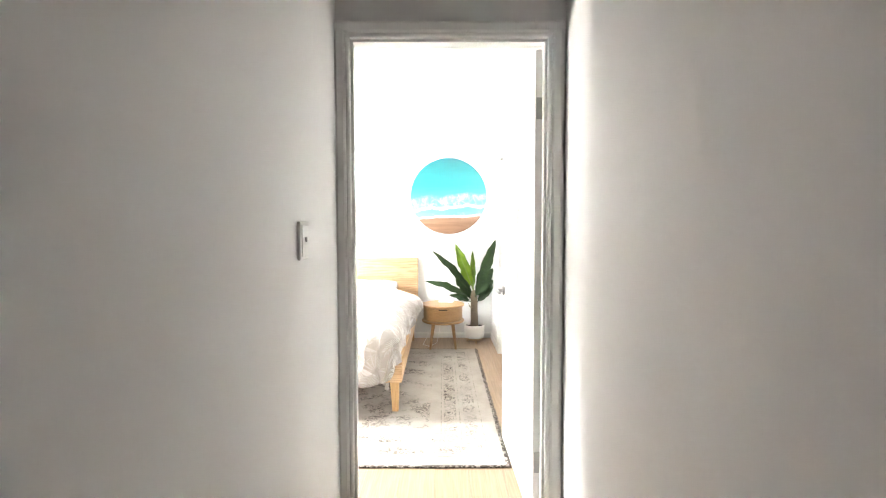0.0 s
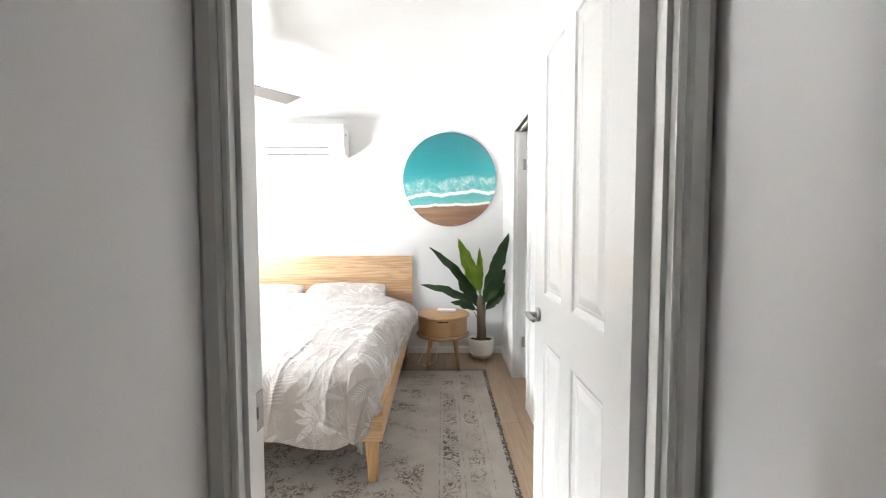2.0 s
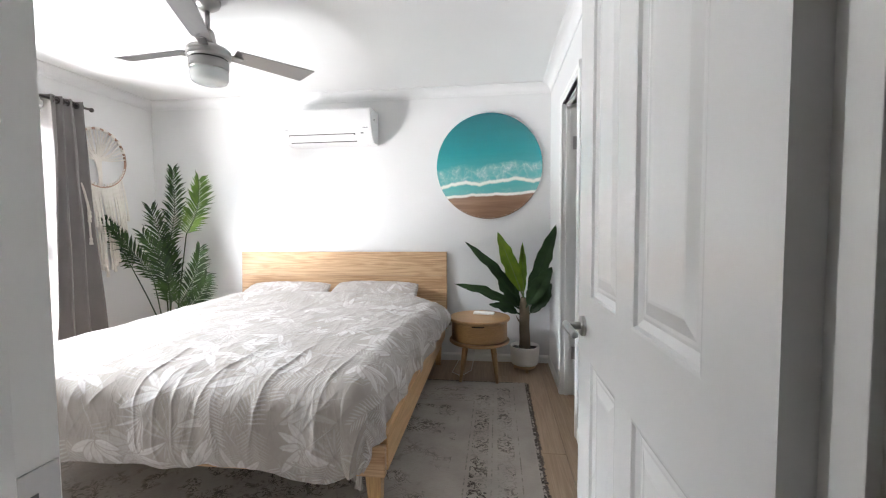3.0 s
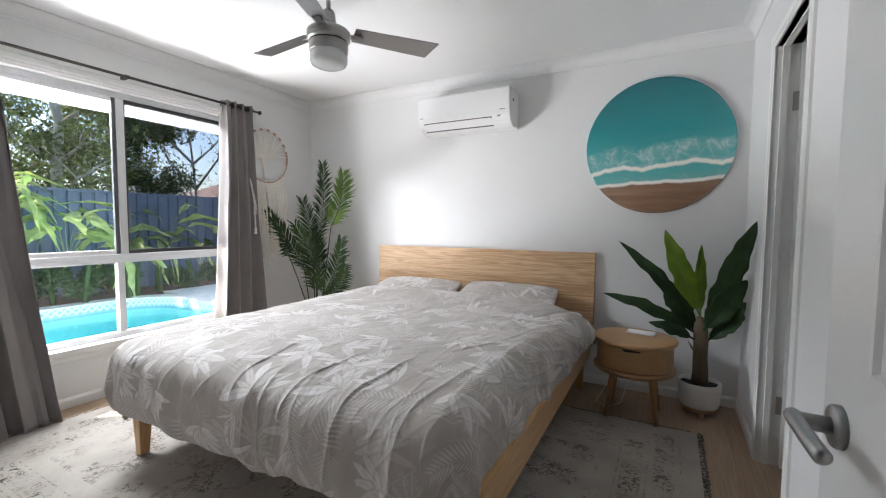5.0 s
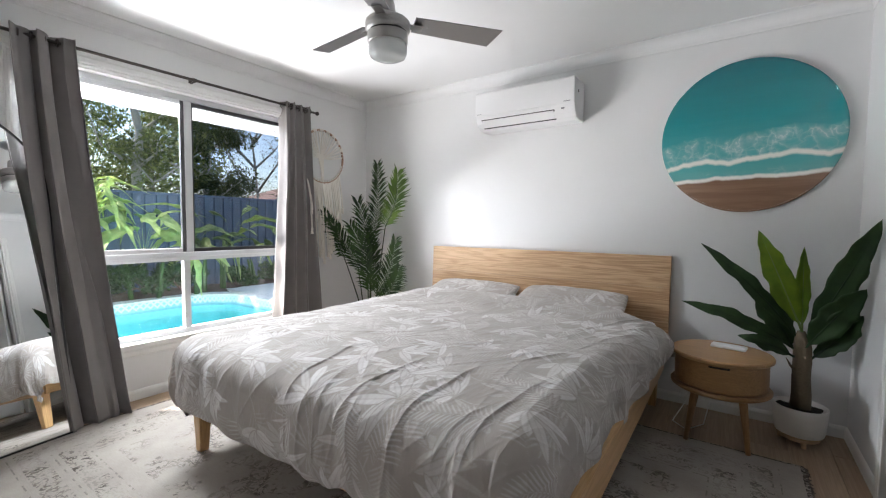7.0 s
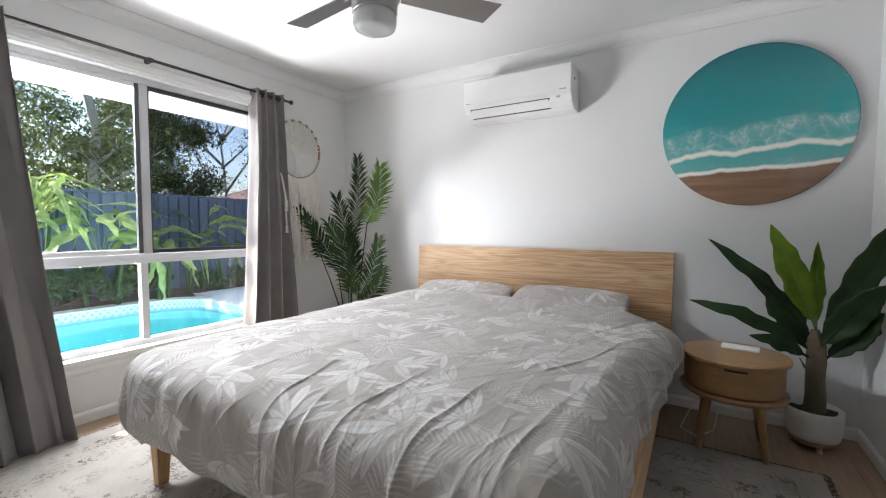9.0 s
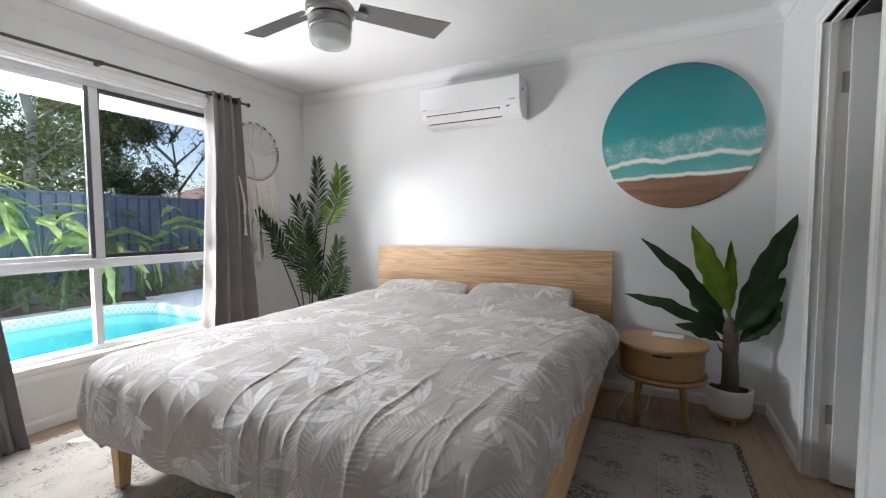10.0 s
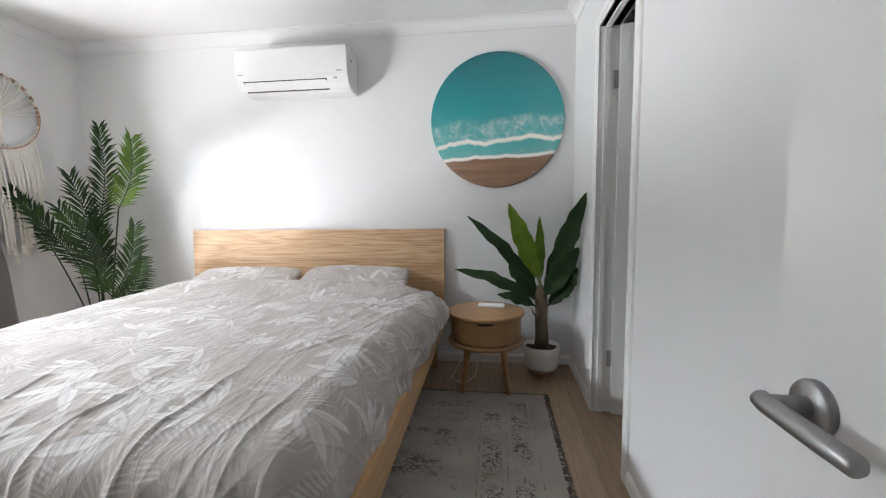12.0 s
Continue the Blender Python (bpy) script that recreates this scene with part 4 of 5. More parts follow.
for i, a in enumerate((54, 174, 294)):
    R_ = pose(0, 0, 2.165, 0, 0, a)
    arm = box(0.085, -0.022, -0.004, 0.175, 0.022, 0.004, 0.002)
    part("blade_arm", moved(arm, R_), M_NICKEL, fan)
    bm = bmesh.new()
    n = 14
    low, high = [], []
    for k_ in range(n + 1):
        f = k_ / n
        xx = 0.13 + 0.46 * f
        half = 0.052 + 0.016 * f
        cut = 0.03 if k_ == n else 0.0
        for side, arr in ((-1, low), (1, high)):
            arr.append((xx + (0.0 if side < 0 else -cut), side * half))
    v0 = [bm.verts.new((x_, y_, 0.0)) for x_, y_ in low]
    v1 = [bm.verts.new((x_, y_, 0.0)) for x_, y_ in high]
    for k_ in range(n):
        bm.faces.new((v0[k_], v0[k_ + 1], v1[k_ + 1], v1[k_]))
    geo = bmesh.ops.extrude_face_region(bm, geom=bm.faces[:])
    for e in geo["geom"]:
        if isinstance(e, bmesh.types.BMVert):
            e.co.z += 0.006
    bmesh.ops.recalc_face_normals(bm, faces=bm.faces)
    blade = part("blade", moved(bm, R_ @ pose(0, 0, 0.010, -14)), M_BLADE, fan, "grey metal blade")
    for sx, sy in ((0.16, -0.02), (0.16, 0.022), (0.20, 0.0)):
        part("screw", moved(lathe([(0, -0.0015), (0.005, -0.0015), (0.005, 0.0), (0, 0.0)], 12), R_ @ pose(0, 0, 0.010, -14) @ pose(sx, sy, -0.0005)), M_LEVER, blade)

# round resin seascape
def seascape():
    kk = Mat("resin_seascape", (0.1, 0.5, 0.5), 0.05)
    kk.set("Coat Weight", 0.5)
    kk.set("Coat Roughness", 0.03)
    tc = kk.t.nodes.new("ShaderNodeTexCoord")
    sep = kk.t.nodes.new("ShaderNodeSeparateXYZ")
    kk.link(tc.outputs["Object"], sep.inputs[0])
    x, z = sep.outputs[0], sep.outputs[2]
    def wave(scale, amp, seed):
        v = kk.node("ShaderNodeCombineXYZ", Y=float(seed))
        kk.link(x, v.inputs[0])
        return kk.math("MULTIPLY", kk.math("SUBTRACT", kk.noise(scale, 4, 0.5, v.outputs[0]), 0.5), amp)
    zz = kk.math("ADD", z, kk.math("MULTIPLY", x, -0.05))
    depth = kk.math("ADD", kk.math("MULTIPLY_ADD", zz, 1.0, 0.5), kk.math("MULTIPLY", kk.math("SUBTRACT", kk.noise(3, 4, 0.5, kk.coords((1, 1, 9))), 0.5), 0.10))
    sea = kk.ramp(depth, [(0.16, (0.20, 0.46, 0.44)), (0.40, (0.065, 0.37, 0.37)), (0.62, (0.014, 0.27, 0.29)), (0.98, (0.003, 0.14, 0.17))])
    # lines of foam: each has its height, thickness and waviness
    def foam(height, thick, scale, amp, seed):
        h = kk.math("ADD", zz, wave(scale, amp, seed))
        d = kk.math("SUBTRACT", h, height)
        return d, kk.ramp(kk.math("DIVIDE", kk.math("ABSOLUTE", d), thick), [(0.35, (1, 1, 1)), (1.0, (0, 0, 0))])
    d1, f1 = foam(-0.140, 0.021, 3.6, 0.15, 1)
    d2, f2 = foam(-0.250, 0.017, 3.0, 0.10, 2)
    lace = kk.node("ShaderNodeTexVoronoi", Scale=15.0)
    lace.feature = "DISTANCE_TO_EDGE"
    warpv = kk.t.nodes.new("ShaderNodeVectorMath")
    warpv.operation = "MULTIPLY_ADD"
    nz = kk.node("ShaderNodeTexNoise", Scale=9.0, Detail=4.0)
    kk.link(kk.coords(), nz.inputs["Vector"])
    kk.link(nz.outputs["Color"], warpv.inputs[0])
    warpv.inputs[1].default_value = (0.16, 0.16, 0.16)
    kk.link(kk.coords((1, 1, 0.8)), warpv.inputs[2])
    kk.link(warpv.outputs[0], lace.inputs["Vector"])
    threads = kk.ramp(lace.outputs["Distance"], [(0.0, (0.7, 0.7, 0.7)), (0.05, (0.32, 0.32, 0.32)), (0.30, (0.05, 0.05, 0.05))])
    above1 = kk.ramp(d1, [(0.0, (0, 0, 0)), (0.004, (1, 1, 1)), (0.13, (0.95, 0.95, 0.95)), (0.165, (0, 0, 0))])
    patchy = kk.ramp(kk.noise(9, 4), [(0.44, (0, 0, 0)), (0.62, (1, 1, 1))])
    crest = kk.math("MULTIPLY", above1, kk.math("MULTIPLY", kk.math("MULTIPLY_ADD", threads, 0.72, 0.10), kk.math("MULTIPLY_ADD", patchy, 0.7, 0.3)))
    above2 = kk.ramp(d2, [(0.0, (0, 0, 0)), (0.004, (1, 1, 1)), (0.06, (0, 0, 0))])
    lace2 = kk.math("MULTIPLY", above2, kk.math("MULTIPLY", threads, kk.math("MULTIPLY", patchy, 0.6)))
    wood_f = kk.noise(1.0, 4, 0.6, kk.coords((1.5, 1, 26)), 0.8)
    sand = kk.ramp(wood_f, [(0.3, (0.22, 0.128, 0.082)), (0.7, (0.33, 0.205, 0.138))])
    col = kk.mix(kk.math("MINIMUM", kk.math("ADD", crest, lace2), 1.0), sea, (0.86, 0.88, 0.84))
    col = kk.mix(f1, col, (0.85, 0.84, 0.76))
    col = kk.mix(kk.math("LESS_THAN", d2, -0.004), col, sand)
    col = kk.mix(f2, col, (0.88, 0.86, 0.80))
    kk.colour(col)
    return kk.m


art = thing("wall_art", "large round glossy resin seascape in turquoise, white foam and brown sand", "wall art", pose(0.16, YN - 0.002, 1.742))
M_SEA = seascape()
part("panel", moved(lathe([(0, 0.002), (0.452, 0.002), (0.452, 0.0235), (0.448, 0.0245), (0, 0.0248)], 128), pose(0, 0, 0, 90)), M_SEA, art)
part("rim", moved(lathe([(0.4525, 0.0), (0.459, 0.0), (0.4615, 0.005), (0.462, 0.012), (0.4605, 0.019), (0.457, 0.0235), (0.4525, 0.0243), (0.4525, 0.0)], 128, caps=False), pose(0, 0, 0, 90)), M_SEA, art, "poured resin edge", True)

# curtain rod and curtains
rod = thing("curtain_rod", "slim dark bronze curtain rod over the window", "curtain rod", pose(XW, 0, 0))
part("pole", moved(lathe([(0.0095, 2.36), (0.0095, 4.62)], 20), pose(0.062, 0, 2.182, -90)), M_ROD, rod, "", True)
for y, s in ((4.62, 1), (2.36, -1)):
    part("finial", moved(lathe([(0, 0), (0.008, 0.0), (0.010, 0.008), (0.017, 0.016), (0.019, 0.024), (0.014, 0.034), (0, 0.038)], 20), pose(0.062, y, 2.182, -90 * s)), M_ROD, rod, "", True)
for y in (2.50, 3.585, 4.56):
    bm = box(0.0, y - 0.012, 2.165, 0.004, y + 0.012, 2.205, 0.001)
    box(0.004, y - 0.005, 2.166, 0.062, y + 0.005, 2.172, 0.001, bm)
    merge(bm, moved(lathe([(0.0135, -0.012), (0.0135, 0.012)], 16), pose(0.062, y, 2.182, 90)))
    part("bracket", bm, M_ROD, rod)


def curtain(name, label, top, bottom, x_top, x_bot, pleats, seed, turned=0.0, z0=0.012, z1=2.215):
    nu, nv = 240, 70
    s, t = np.meshgrid(np.linspace(0, 1, nu), np.linspace(0, 1, nv), indexing="ij")
    e = t ** 1.3
    y0, y1 = top[0] + (bottom[0] - top[0]) * e, top[1] + (bottom[1] - top[1]) * e
    ph = s * pleats * 2 * np.pi + (1.2 + 1.2 * t) * (vnoise(s * 5 + seed, t * 1.2) - 0.5) * 2 + 2.2 * (vnoise(s * 3 + seed * 3, 0 * t) - 0.5) + 0.5 * np.sin(t * 3 + seed)
    amp = 0.036 + 0.028 * t
    x = x_top + (x_bot - x_top) * t ** 1.8 + amp * np.sin(ph) * (0.35 + 1.1 * vnoise(s * 6 + seed, t * 1.5)) + 0.010 * (vnoise(s * 9 + seed, t * 7) - 0.5)
    x = x - 0.6 * np.clip(turned - s, 0, 1)
    y = y0 + (y1 - y0) * np.clip((s - turned) / (1 - turned), 0, 1) + 0.012 * np.sin(2 * ph + 1) + 0.01 * (vnoise(s * 6, t * 4 + seed) - 0.5)
    z = z1 + (z0 - z1) * t + 0.006 * np.sin(ph) * (t > 0.97)
    ob = thing(name, label, "curtain", None, "curtains at the window")
    grid_mesh("drape", np.stack([x, y, z], -1), nu, nv, M_CURTAIN, ob, "", True, None, 0.003)
    for i in range(int(pleats * 2)):
        f = (i + 0.5) / (pleats * 2)
        part("eyelet", moved(lathe([(0.018, -0.004), (0.024, -0.004), (0.025, 0), (0.024, 0.004), (0.018, 0.004), (0.018, -0.004)], 20, caps=False), pose(XW + 0.062, top[0] + (top[1] - top[0]) * f, 2.182, 90)), M_ROD, ob, "dark metal eyelet", True)
    return ob


curtain("curtain", "grey eyelet curtain gathered at the bed side of the window", (4.315, 4.575), (4.205, 4.72), XW + 0.062, XW + 0.08, 3.5, 3, 0.1)
curtain("curtain", "grey eyelet curtain pulled over the edge of the arched mirror", (2.665, 2.935), (2.80, 3.085), XW + 0.062, XW + 0.215, 2.5, 8)

# arched floor mirror leaning on the wall
MIR = pose(0, 0, 0, 0, 0, 0) @ pose(-2.765, 2.405, 0.010, 0, 0, 10) @ pose(0, 0, 0, 0, -8.2, 0)
mir = thing("floor_mirror", "arched floor mirror in a thin black frame, leaning on the wall", "mirror", MIR)
MW, MH = 0.425, 1.78


def arch_loop(inset):
    r = MW - inset
    pts = [(-r, inset), (r, inset)]
    for i in range(33):
        a = math.pi * i / 32
        pts.append((r * math.cos(a), MH - MW + r * math.sin(a)))
    return pts


def arch_solid(inset, x0, x1):
    bm = bmesh.new()
    lo = [bm.verts.new((x0, y, z)) for y, z in arch_loop(inset)]
    hi = [bm.verts.new((x1, y, z)) for y, z in arch_loop(inset)]
    n = len(lo)
    for i in range(n):
        bm.faces.new((lo[i], lo[(i + 1) % n], hi[(i + 1) % n], hi[i]))
    bm.faces.new(lo)
    bm.faces.new(hi)
    bmesh.ops.recalc_face_normals(bm, faces=bm.faces)
    return bm


part("glass", arch_solid(0.009, -0.012, -0.004), M_MIRROR, mir)
bm = bmesh.new()
loops = [[bm.verts.new((x, y, z)) for y, z in arch_loop(i)] for x, i in ((-0.022, 0), (0.0, 0), (0.0, 0.010), (-0.0135, 0.010))]
for a, b in zip(loops, loops[1:] + loops[:1]):
    for i in range(len(a)):
        bm.faces.new((a[i], a[(i + 1) % len(a)], b[(i + 1) % len(a)], b[i]))
bmesh.ops.recalc_face_normals(bm, faces=bm.faces)
part("frame", bm, M_DARK, mir, "thin black metal frame")
part("backing", arch_solid(0.011, -0.020, -0.0136), M_DARK, mir)

# ---- plants and wall hanging ----
def blade_leaf(base, tip, width, sag, fold, seed, twist=0.0, n=18, m=7, stalk=0.12, ragged=0.1, face=None, belly=0.9):
    """A broad leaf: points of a strip from base to tip with a folded midrib and wavy, slightly torn edges."""
    r = random.Random(seed)
    base, tip = Vector(base), Vector(tip)
    d = tip - base
    side = d.cross(Vector((0, 0, 1)) if face is None else Vector(face))
    side = side.normalized() if side.length > 1e-4 else Vector((1, 0, 0))
    side = Matrix.Rotation(radians(twist), 3, d.normalized()) @ side
    up = side.cross(d).normalized()
    pts = np.zeros((n, m, 3))
    ph = r.uniform(0, 6)
    for i in range(n):
        f = i / (n - 1)
        g = max(f - stalk, 0) / (1 - stalk)
        w = width * 0.5 * (math.sin(math.pi * min(g, 1) ** belly) ** 0.8 if 0 < g < 1 else 0) + 0.004 * (1 - f)
        centre = base + d * f + up * (sag * math.sin(math.pi * f) ) - Vector((0, 0, 1)) * (abs(sag) * 0.6 * f * f)
        for j in range(m):
            s = (j / (m - 1)) * 2 - 1
            wv = 1 + ragged * math.sin(f * 23 + ph + s * 2) + ragged * 0.7 * math.sin(f * 41 + ph * 2)
            p_ = centre + side * (s * w * wv) + up * (abs(s) * w * fold + 0.012 * math.sin(f * 15 + ph) * abs(s) * (w / (width * 0.5 + 1e-6)))
            pts[i, j] = p_
    return pts


def strip(name, pts, material, parent, label="", thick=0.0015):
    return grid_mesh(name, pts, pts.shape[0], pts.shape[1], material, parent, label, True, None, thick)


pl = thing("potted_banana_plant", "artificial banana plant with broad green leaves in a white pot", "potted plant", pose(0.462, 5.115, 0))
part("pot", lathe([(0, 0.055), (0.095, 0.055), (0.106, 0.060), (0.113, 0.085), (0.119, 0.17), (0.121, 0.208), (0.117, 0.212), (0.111, 0.208), (0.110, 0.19), (0, 0.188)], 48), M_POT, pl, "white ceramic pot", True)
part("stand", lathe([(0, 0.028), (0.085, 0.028), (0.092, 0.034), (0.095, 0.0555), (0, 0.0555)], 40), M_CORK, pl, "pale timber pot base")
for a in (40, 160, 280):
    part("foot", tube([(0.075 * math.cos(radians(a)), 0.075 * math.sin(radians(a)), 0.032), (0.088 * math.cos(radians(a)), 0.088 * math.sin(radians(a)), 0.0)], [0.014, 0.011], 12), M_CORK, pl)
sb = lathe([(0, 0.195), (0.04, 0.197), (0.08, 0.193), (0.109, 0.190)], 40, caps=False)
for v in sb.verts:
    v.co.z += 0.008 * noise.noise(v.co * 40)
part("soil", sb, M_SOIL_NOTCH, pl)
trunk = [(0, 0, 0.17), (0.002, 0, 0.27), (-0.004, 0.0, 0.36), (0.0, -0.003, 0.45), (-0.006, -0.005, 0.53), (-0.012, -0.008, 0.575), (-0.014, -0.01, 0.62)]
bm = tube(trunk, [0.048, 0.044, 0.041, 0.041, 0.041, 0.034, 0.020], 16)
for v in bm.verts:
    v.co += Vector((noise.noise(v.co * 30), noise.noise(v.co * 30 + Vector((5, 0, 0))), 0)) * 0.006
part("trunk", bm, M_BARK, pl, "rough brown-green stem", True)
part("twig", tube([(-0.03, -0.02, 0.40), (-0.055, -0.03, 0.43), (-0.075, -0.035, 0.47)], [0.009, 0.006, 0.002], 8), M_BARK, pl)
O = Vector((0.462, 5.115, 0))
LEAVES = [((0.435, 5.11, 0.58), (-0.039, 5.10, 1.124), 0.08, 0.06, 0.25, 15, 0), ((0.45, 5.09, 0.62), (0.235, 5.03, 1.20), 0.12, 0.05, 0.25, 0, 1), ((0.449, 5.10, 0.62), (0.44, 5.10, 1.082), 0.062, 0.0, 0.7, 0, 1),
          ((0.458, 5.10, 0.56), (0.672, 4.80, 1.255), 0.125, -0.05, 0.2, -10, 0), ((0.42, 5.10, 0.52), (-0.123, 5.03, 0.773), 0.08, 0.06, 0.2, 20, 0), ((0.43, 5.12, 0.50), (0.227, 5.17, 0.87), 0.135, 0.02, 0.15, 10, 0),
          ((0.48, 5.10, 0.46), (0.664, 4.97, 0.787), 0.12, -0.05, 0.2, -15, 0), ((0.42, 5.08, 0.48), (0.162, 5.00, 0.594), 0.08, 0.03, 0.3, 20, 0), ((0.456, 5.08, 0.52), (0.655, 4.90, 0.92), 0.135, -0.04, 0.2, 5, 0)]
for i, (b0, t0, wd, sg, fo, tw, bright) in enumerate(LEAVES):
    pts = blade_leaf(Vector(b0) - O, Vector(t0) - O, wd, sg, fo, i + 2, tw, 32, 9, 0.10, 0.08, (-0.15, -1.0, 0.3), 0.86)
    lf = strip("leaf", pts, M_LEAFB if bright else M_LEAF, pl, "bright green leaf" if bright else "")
    mid = [Vector(q_) + Vector((0, 0, 0.0006)) for q_ in pts[:, 4]]
    part("midrib", tube(mid, [0.006 * (1 - k_ / len(mid)) + 0.001 for k_ in range(len(mid))], 6), M_RIB if bright else M_LEAF, lf, "", True)


def palm_frond(stem, blade, tip, width, material, parent, seed, bend=0.06, pairs=31, facing=(0.5, -0.8, 0.15)):
    """A feathered frond: a stalk from stem to blade, then leaflets on both sides up to tip."""
    r = random.Random(seed)
    stem, blade, tip = Vector(stem), Vector(blade), Vector(tip)
    d = (tip - blade)
    face = Vector(facing).normalized()
    side = d.cross(face).normalized()
    out = side.cross(d).normalized()
    axis = [stem.lerp(blade, k_ / 6) + Vector((0, 0, 0.02 * math.sin(math.pi * k_ / 6))) for k_ in range(6)]
    axis += [blade + d * f + side * bend * math.sin(math.pi * f) * 0.6 + out * bend * f * f for f in [k_ / 12 for k_ in range(13)]]
    part("stalk", tube(axis, [0.006 * (1 - 0.8 * k_ / len(axis)) for k_ in range(len(axis))], 6), M_PALM, parent, "", True)
    verts, faces = [], []
    for k_ in range(pairs):
        f = 0.02 + 0.96 * k_ / (pairs - 1)
        c = blade + d * f + side * bend * math.sin(math.pi * f) * 0.6 + out * bend * f * f
        L = width * 0.95 * (0.55 + 0.75 * math.sin(math.pi * (0.12 + 0.80 * f))) * r.uniform(0.9, 1.08)
        for sgn in (-1, 1):
            ang = radians(52 - 26 * f + r.uniform(-5, 5))
            dr_ = (d.normalized() * math.cos(ang) + side * sgn * math.sin(ang) + out * r.uniform(0.05, 0.28)).normalized()
            wd = dr_.cross(out).normalized() * (0.0080 * r.uniform(0.8, 1.2))
            i0 = len(verts)
            dn = Vector((0, 0, -1))
            verts += [c - wd * 0.4, c + wd * 0.4, c + dr_ * L * 0.5 + wd + out * 0.004, c + dr_ * L * 0.5 - wd + out * 0.004, c + dr_ * L + dn * L * r.uniform(0.05, 0.28)]
            faces += [(i0, i0 + 1, i0 + 2, i0 + 3), (i0 + 3, i0 + 2, i0 + 4)]
    me = bpy.data.meshes.new("leaflet_spray")
    me.from_pydata([tuple(v_) for v_ in verts], [], faces)
    me.materials.append(material)
    ob = new("leaf", me)
    ob.parent = parent
    return ob


pm = thing("potted_palm", "artificial palm with feathered fronds in a dark wicker basket", "potted plant", pose(-2.66, 4.93, 0))
P0 = Vector((-2.66, 4.93, 0))
bk = lathe([(0, 0.0), (0.135, 0.0), (0.15, 0.02), (0.175, 0.18), (0.182, 0.33), (0.178, 0.345), (0.168, 0.34), (0.16, 0.29), (0, 0.285)], 40)
for v in bk.verts:
    v.co *= 1 + 0.012 * math.sin(v.co.z * 260)
part("basket", bk, M_BASKET, pm, "dark wicker basket", True)
for s in (-1, 1):
    part("handle", tube([(s * 0.172, -0.055, 0.32), (s * 0.178, -0.045, 0.39), (s * 0.18, 0, 0.42), (s * 0.178, 0.045, 0.39), (s * 0.172, 0.055, 0.32)], 0.011, 10), M_BASKET, pm, "", True)
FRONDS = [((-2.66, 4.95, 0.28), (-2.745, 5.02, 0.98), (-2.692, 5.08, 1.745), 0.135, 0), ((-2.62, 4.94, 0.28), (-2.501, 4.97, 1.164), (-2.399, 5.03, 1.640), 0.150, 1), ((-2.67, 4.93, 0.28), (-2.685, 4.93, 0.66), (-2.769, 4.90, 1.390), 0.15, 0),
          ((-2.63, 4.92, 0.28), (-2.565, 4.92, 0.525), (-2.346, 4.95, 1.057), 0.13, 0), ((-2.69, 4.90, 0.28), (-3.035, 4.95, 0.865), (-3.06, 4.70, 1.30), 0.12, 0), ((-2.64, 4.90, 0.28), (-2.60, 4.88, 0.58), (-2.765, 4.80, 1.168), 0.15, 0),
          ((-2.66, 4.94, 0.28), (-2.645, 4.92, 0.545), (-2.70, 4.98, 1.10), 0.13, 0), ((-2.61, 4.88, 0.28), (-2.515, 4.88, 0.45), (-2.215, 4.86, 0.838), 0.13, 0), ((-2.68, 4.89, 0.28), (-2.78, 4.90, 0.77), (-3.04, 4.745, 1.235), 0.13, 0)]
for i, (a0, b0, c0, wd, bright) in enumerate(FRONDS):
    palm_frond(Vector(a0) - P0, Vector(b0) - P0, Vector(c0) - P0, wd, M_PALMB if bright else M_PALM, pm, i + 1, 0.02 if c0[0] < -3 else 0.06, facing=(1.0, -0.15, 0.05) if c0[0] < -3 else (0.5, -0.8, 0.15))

# macrame hoop on the window wall
HYc, HZc, HR = 4.74, 1.812, 0.243
mc = thing("macrame_hanging", "cream macrame wall hanging on a hoop with long fringe", "wall hanging", pose(XW + 0.016, HYc, HZc))
ring = [(0, HR * math.cos(2 * math.pi * i / 64), HR * math.sin(2 * math.pi * i / 64)) for i in range(65)]
part("hoop", tube(ring, 0.010, 10), M_HOOP, mc, "copper-brown hoop", True)
for i in range(9):
    a0 = radians(18 + i * 18)
    pts = [(0, HR * math.cos(a0 + radians(9) * k_ / 5), HR * math.sin(a0 + radians(9) * k_ / 5)) for k_ in range(6)]
    part("cord_wrap", tube(pts, 0.015, 8), M_ROPE, mc, "", True)
rr = random.Random(3)
for i in range(22):
    a = radians(5 + 170 * i / 21)
    top_ = Vector((0.004, HR * math.cos(a), HR * math.sin(a)))
    knot = Vector((0.004, 0.03 * math.cos(a) - 0.02, -0.02 + 0.02 * math.sin(a)))
    branch = knot.lerp(top_, 0.45) + Vector((0, rr.uniform(-0.012, 0.012), -0.012))
    part("cord", tube([(0.004, -0.01 + rr.uniform(-0.012, 0.012), -HR), (0.006, -0.01 + rr.uniform(-0.015, 0.015), -0.12), knot, branch, top_], 0.0055, 6), M_ROPE, mc, "", True)
bm = bmesh.new()
for i in range(20):
    a = radians(200 + 140 * i / 19)
    tube([(0.0, HR * math.cos(a) * 0.98, HR * math.sin(a) * 0.98), (0.012, HR * math.cos(a) * 0.96, HR * math.sin(a) * 0.96 + 0.012), (0.0, HR * math.cos(a + 0.08), HR * math.sin(a + 0.08))], 0.008, 6, bm)
part("knot_row", bm, M_ROPE, mc)
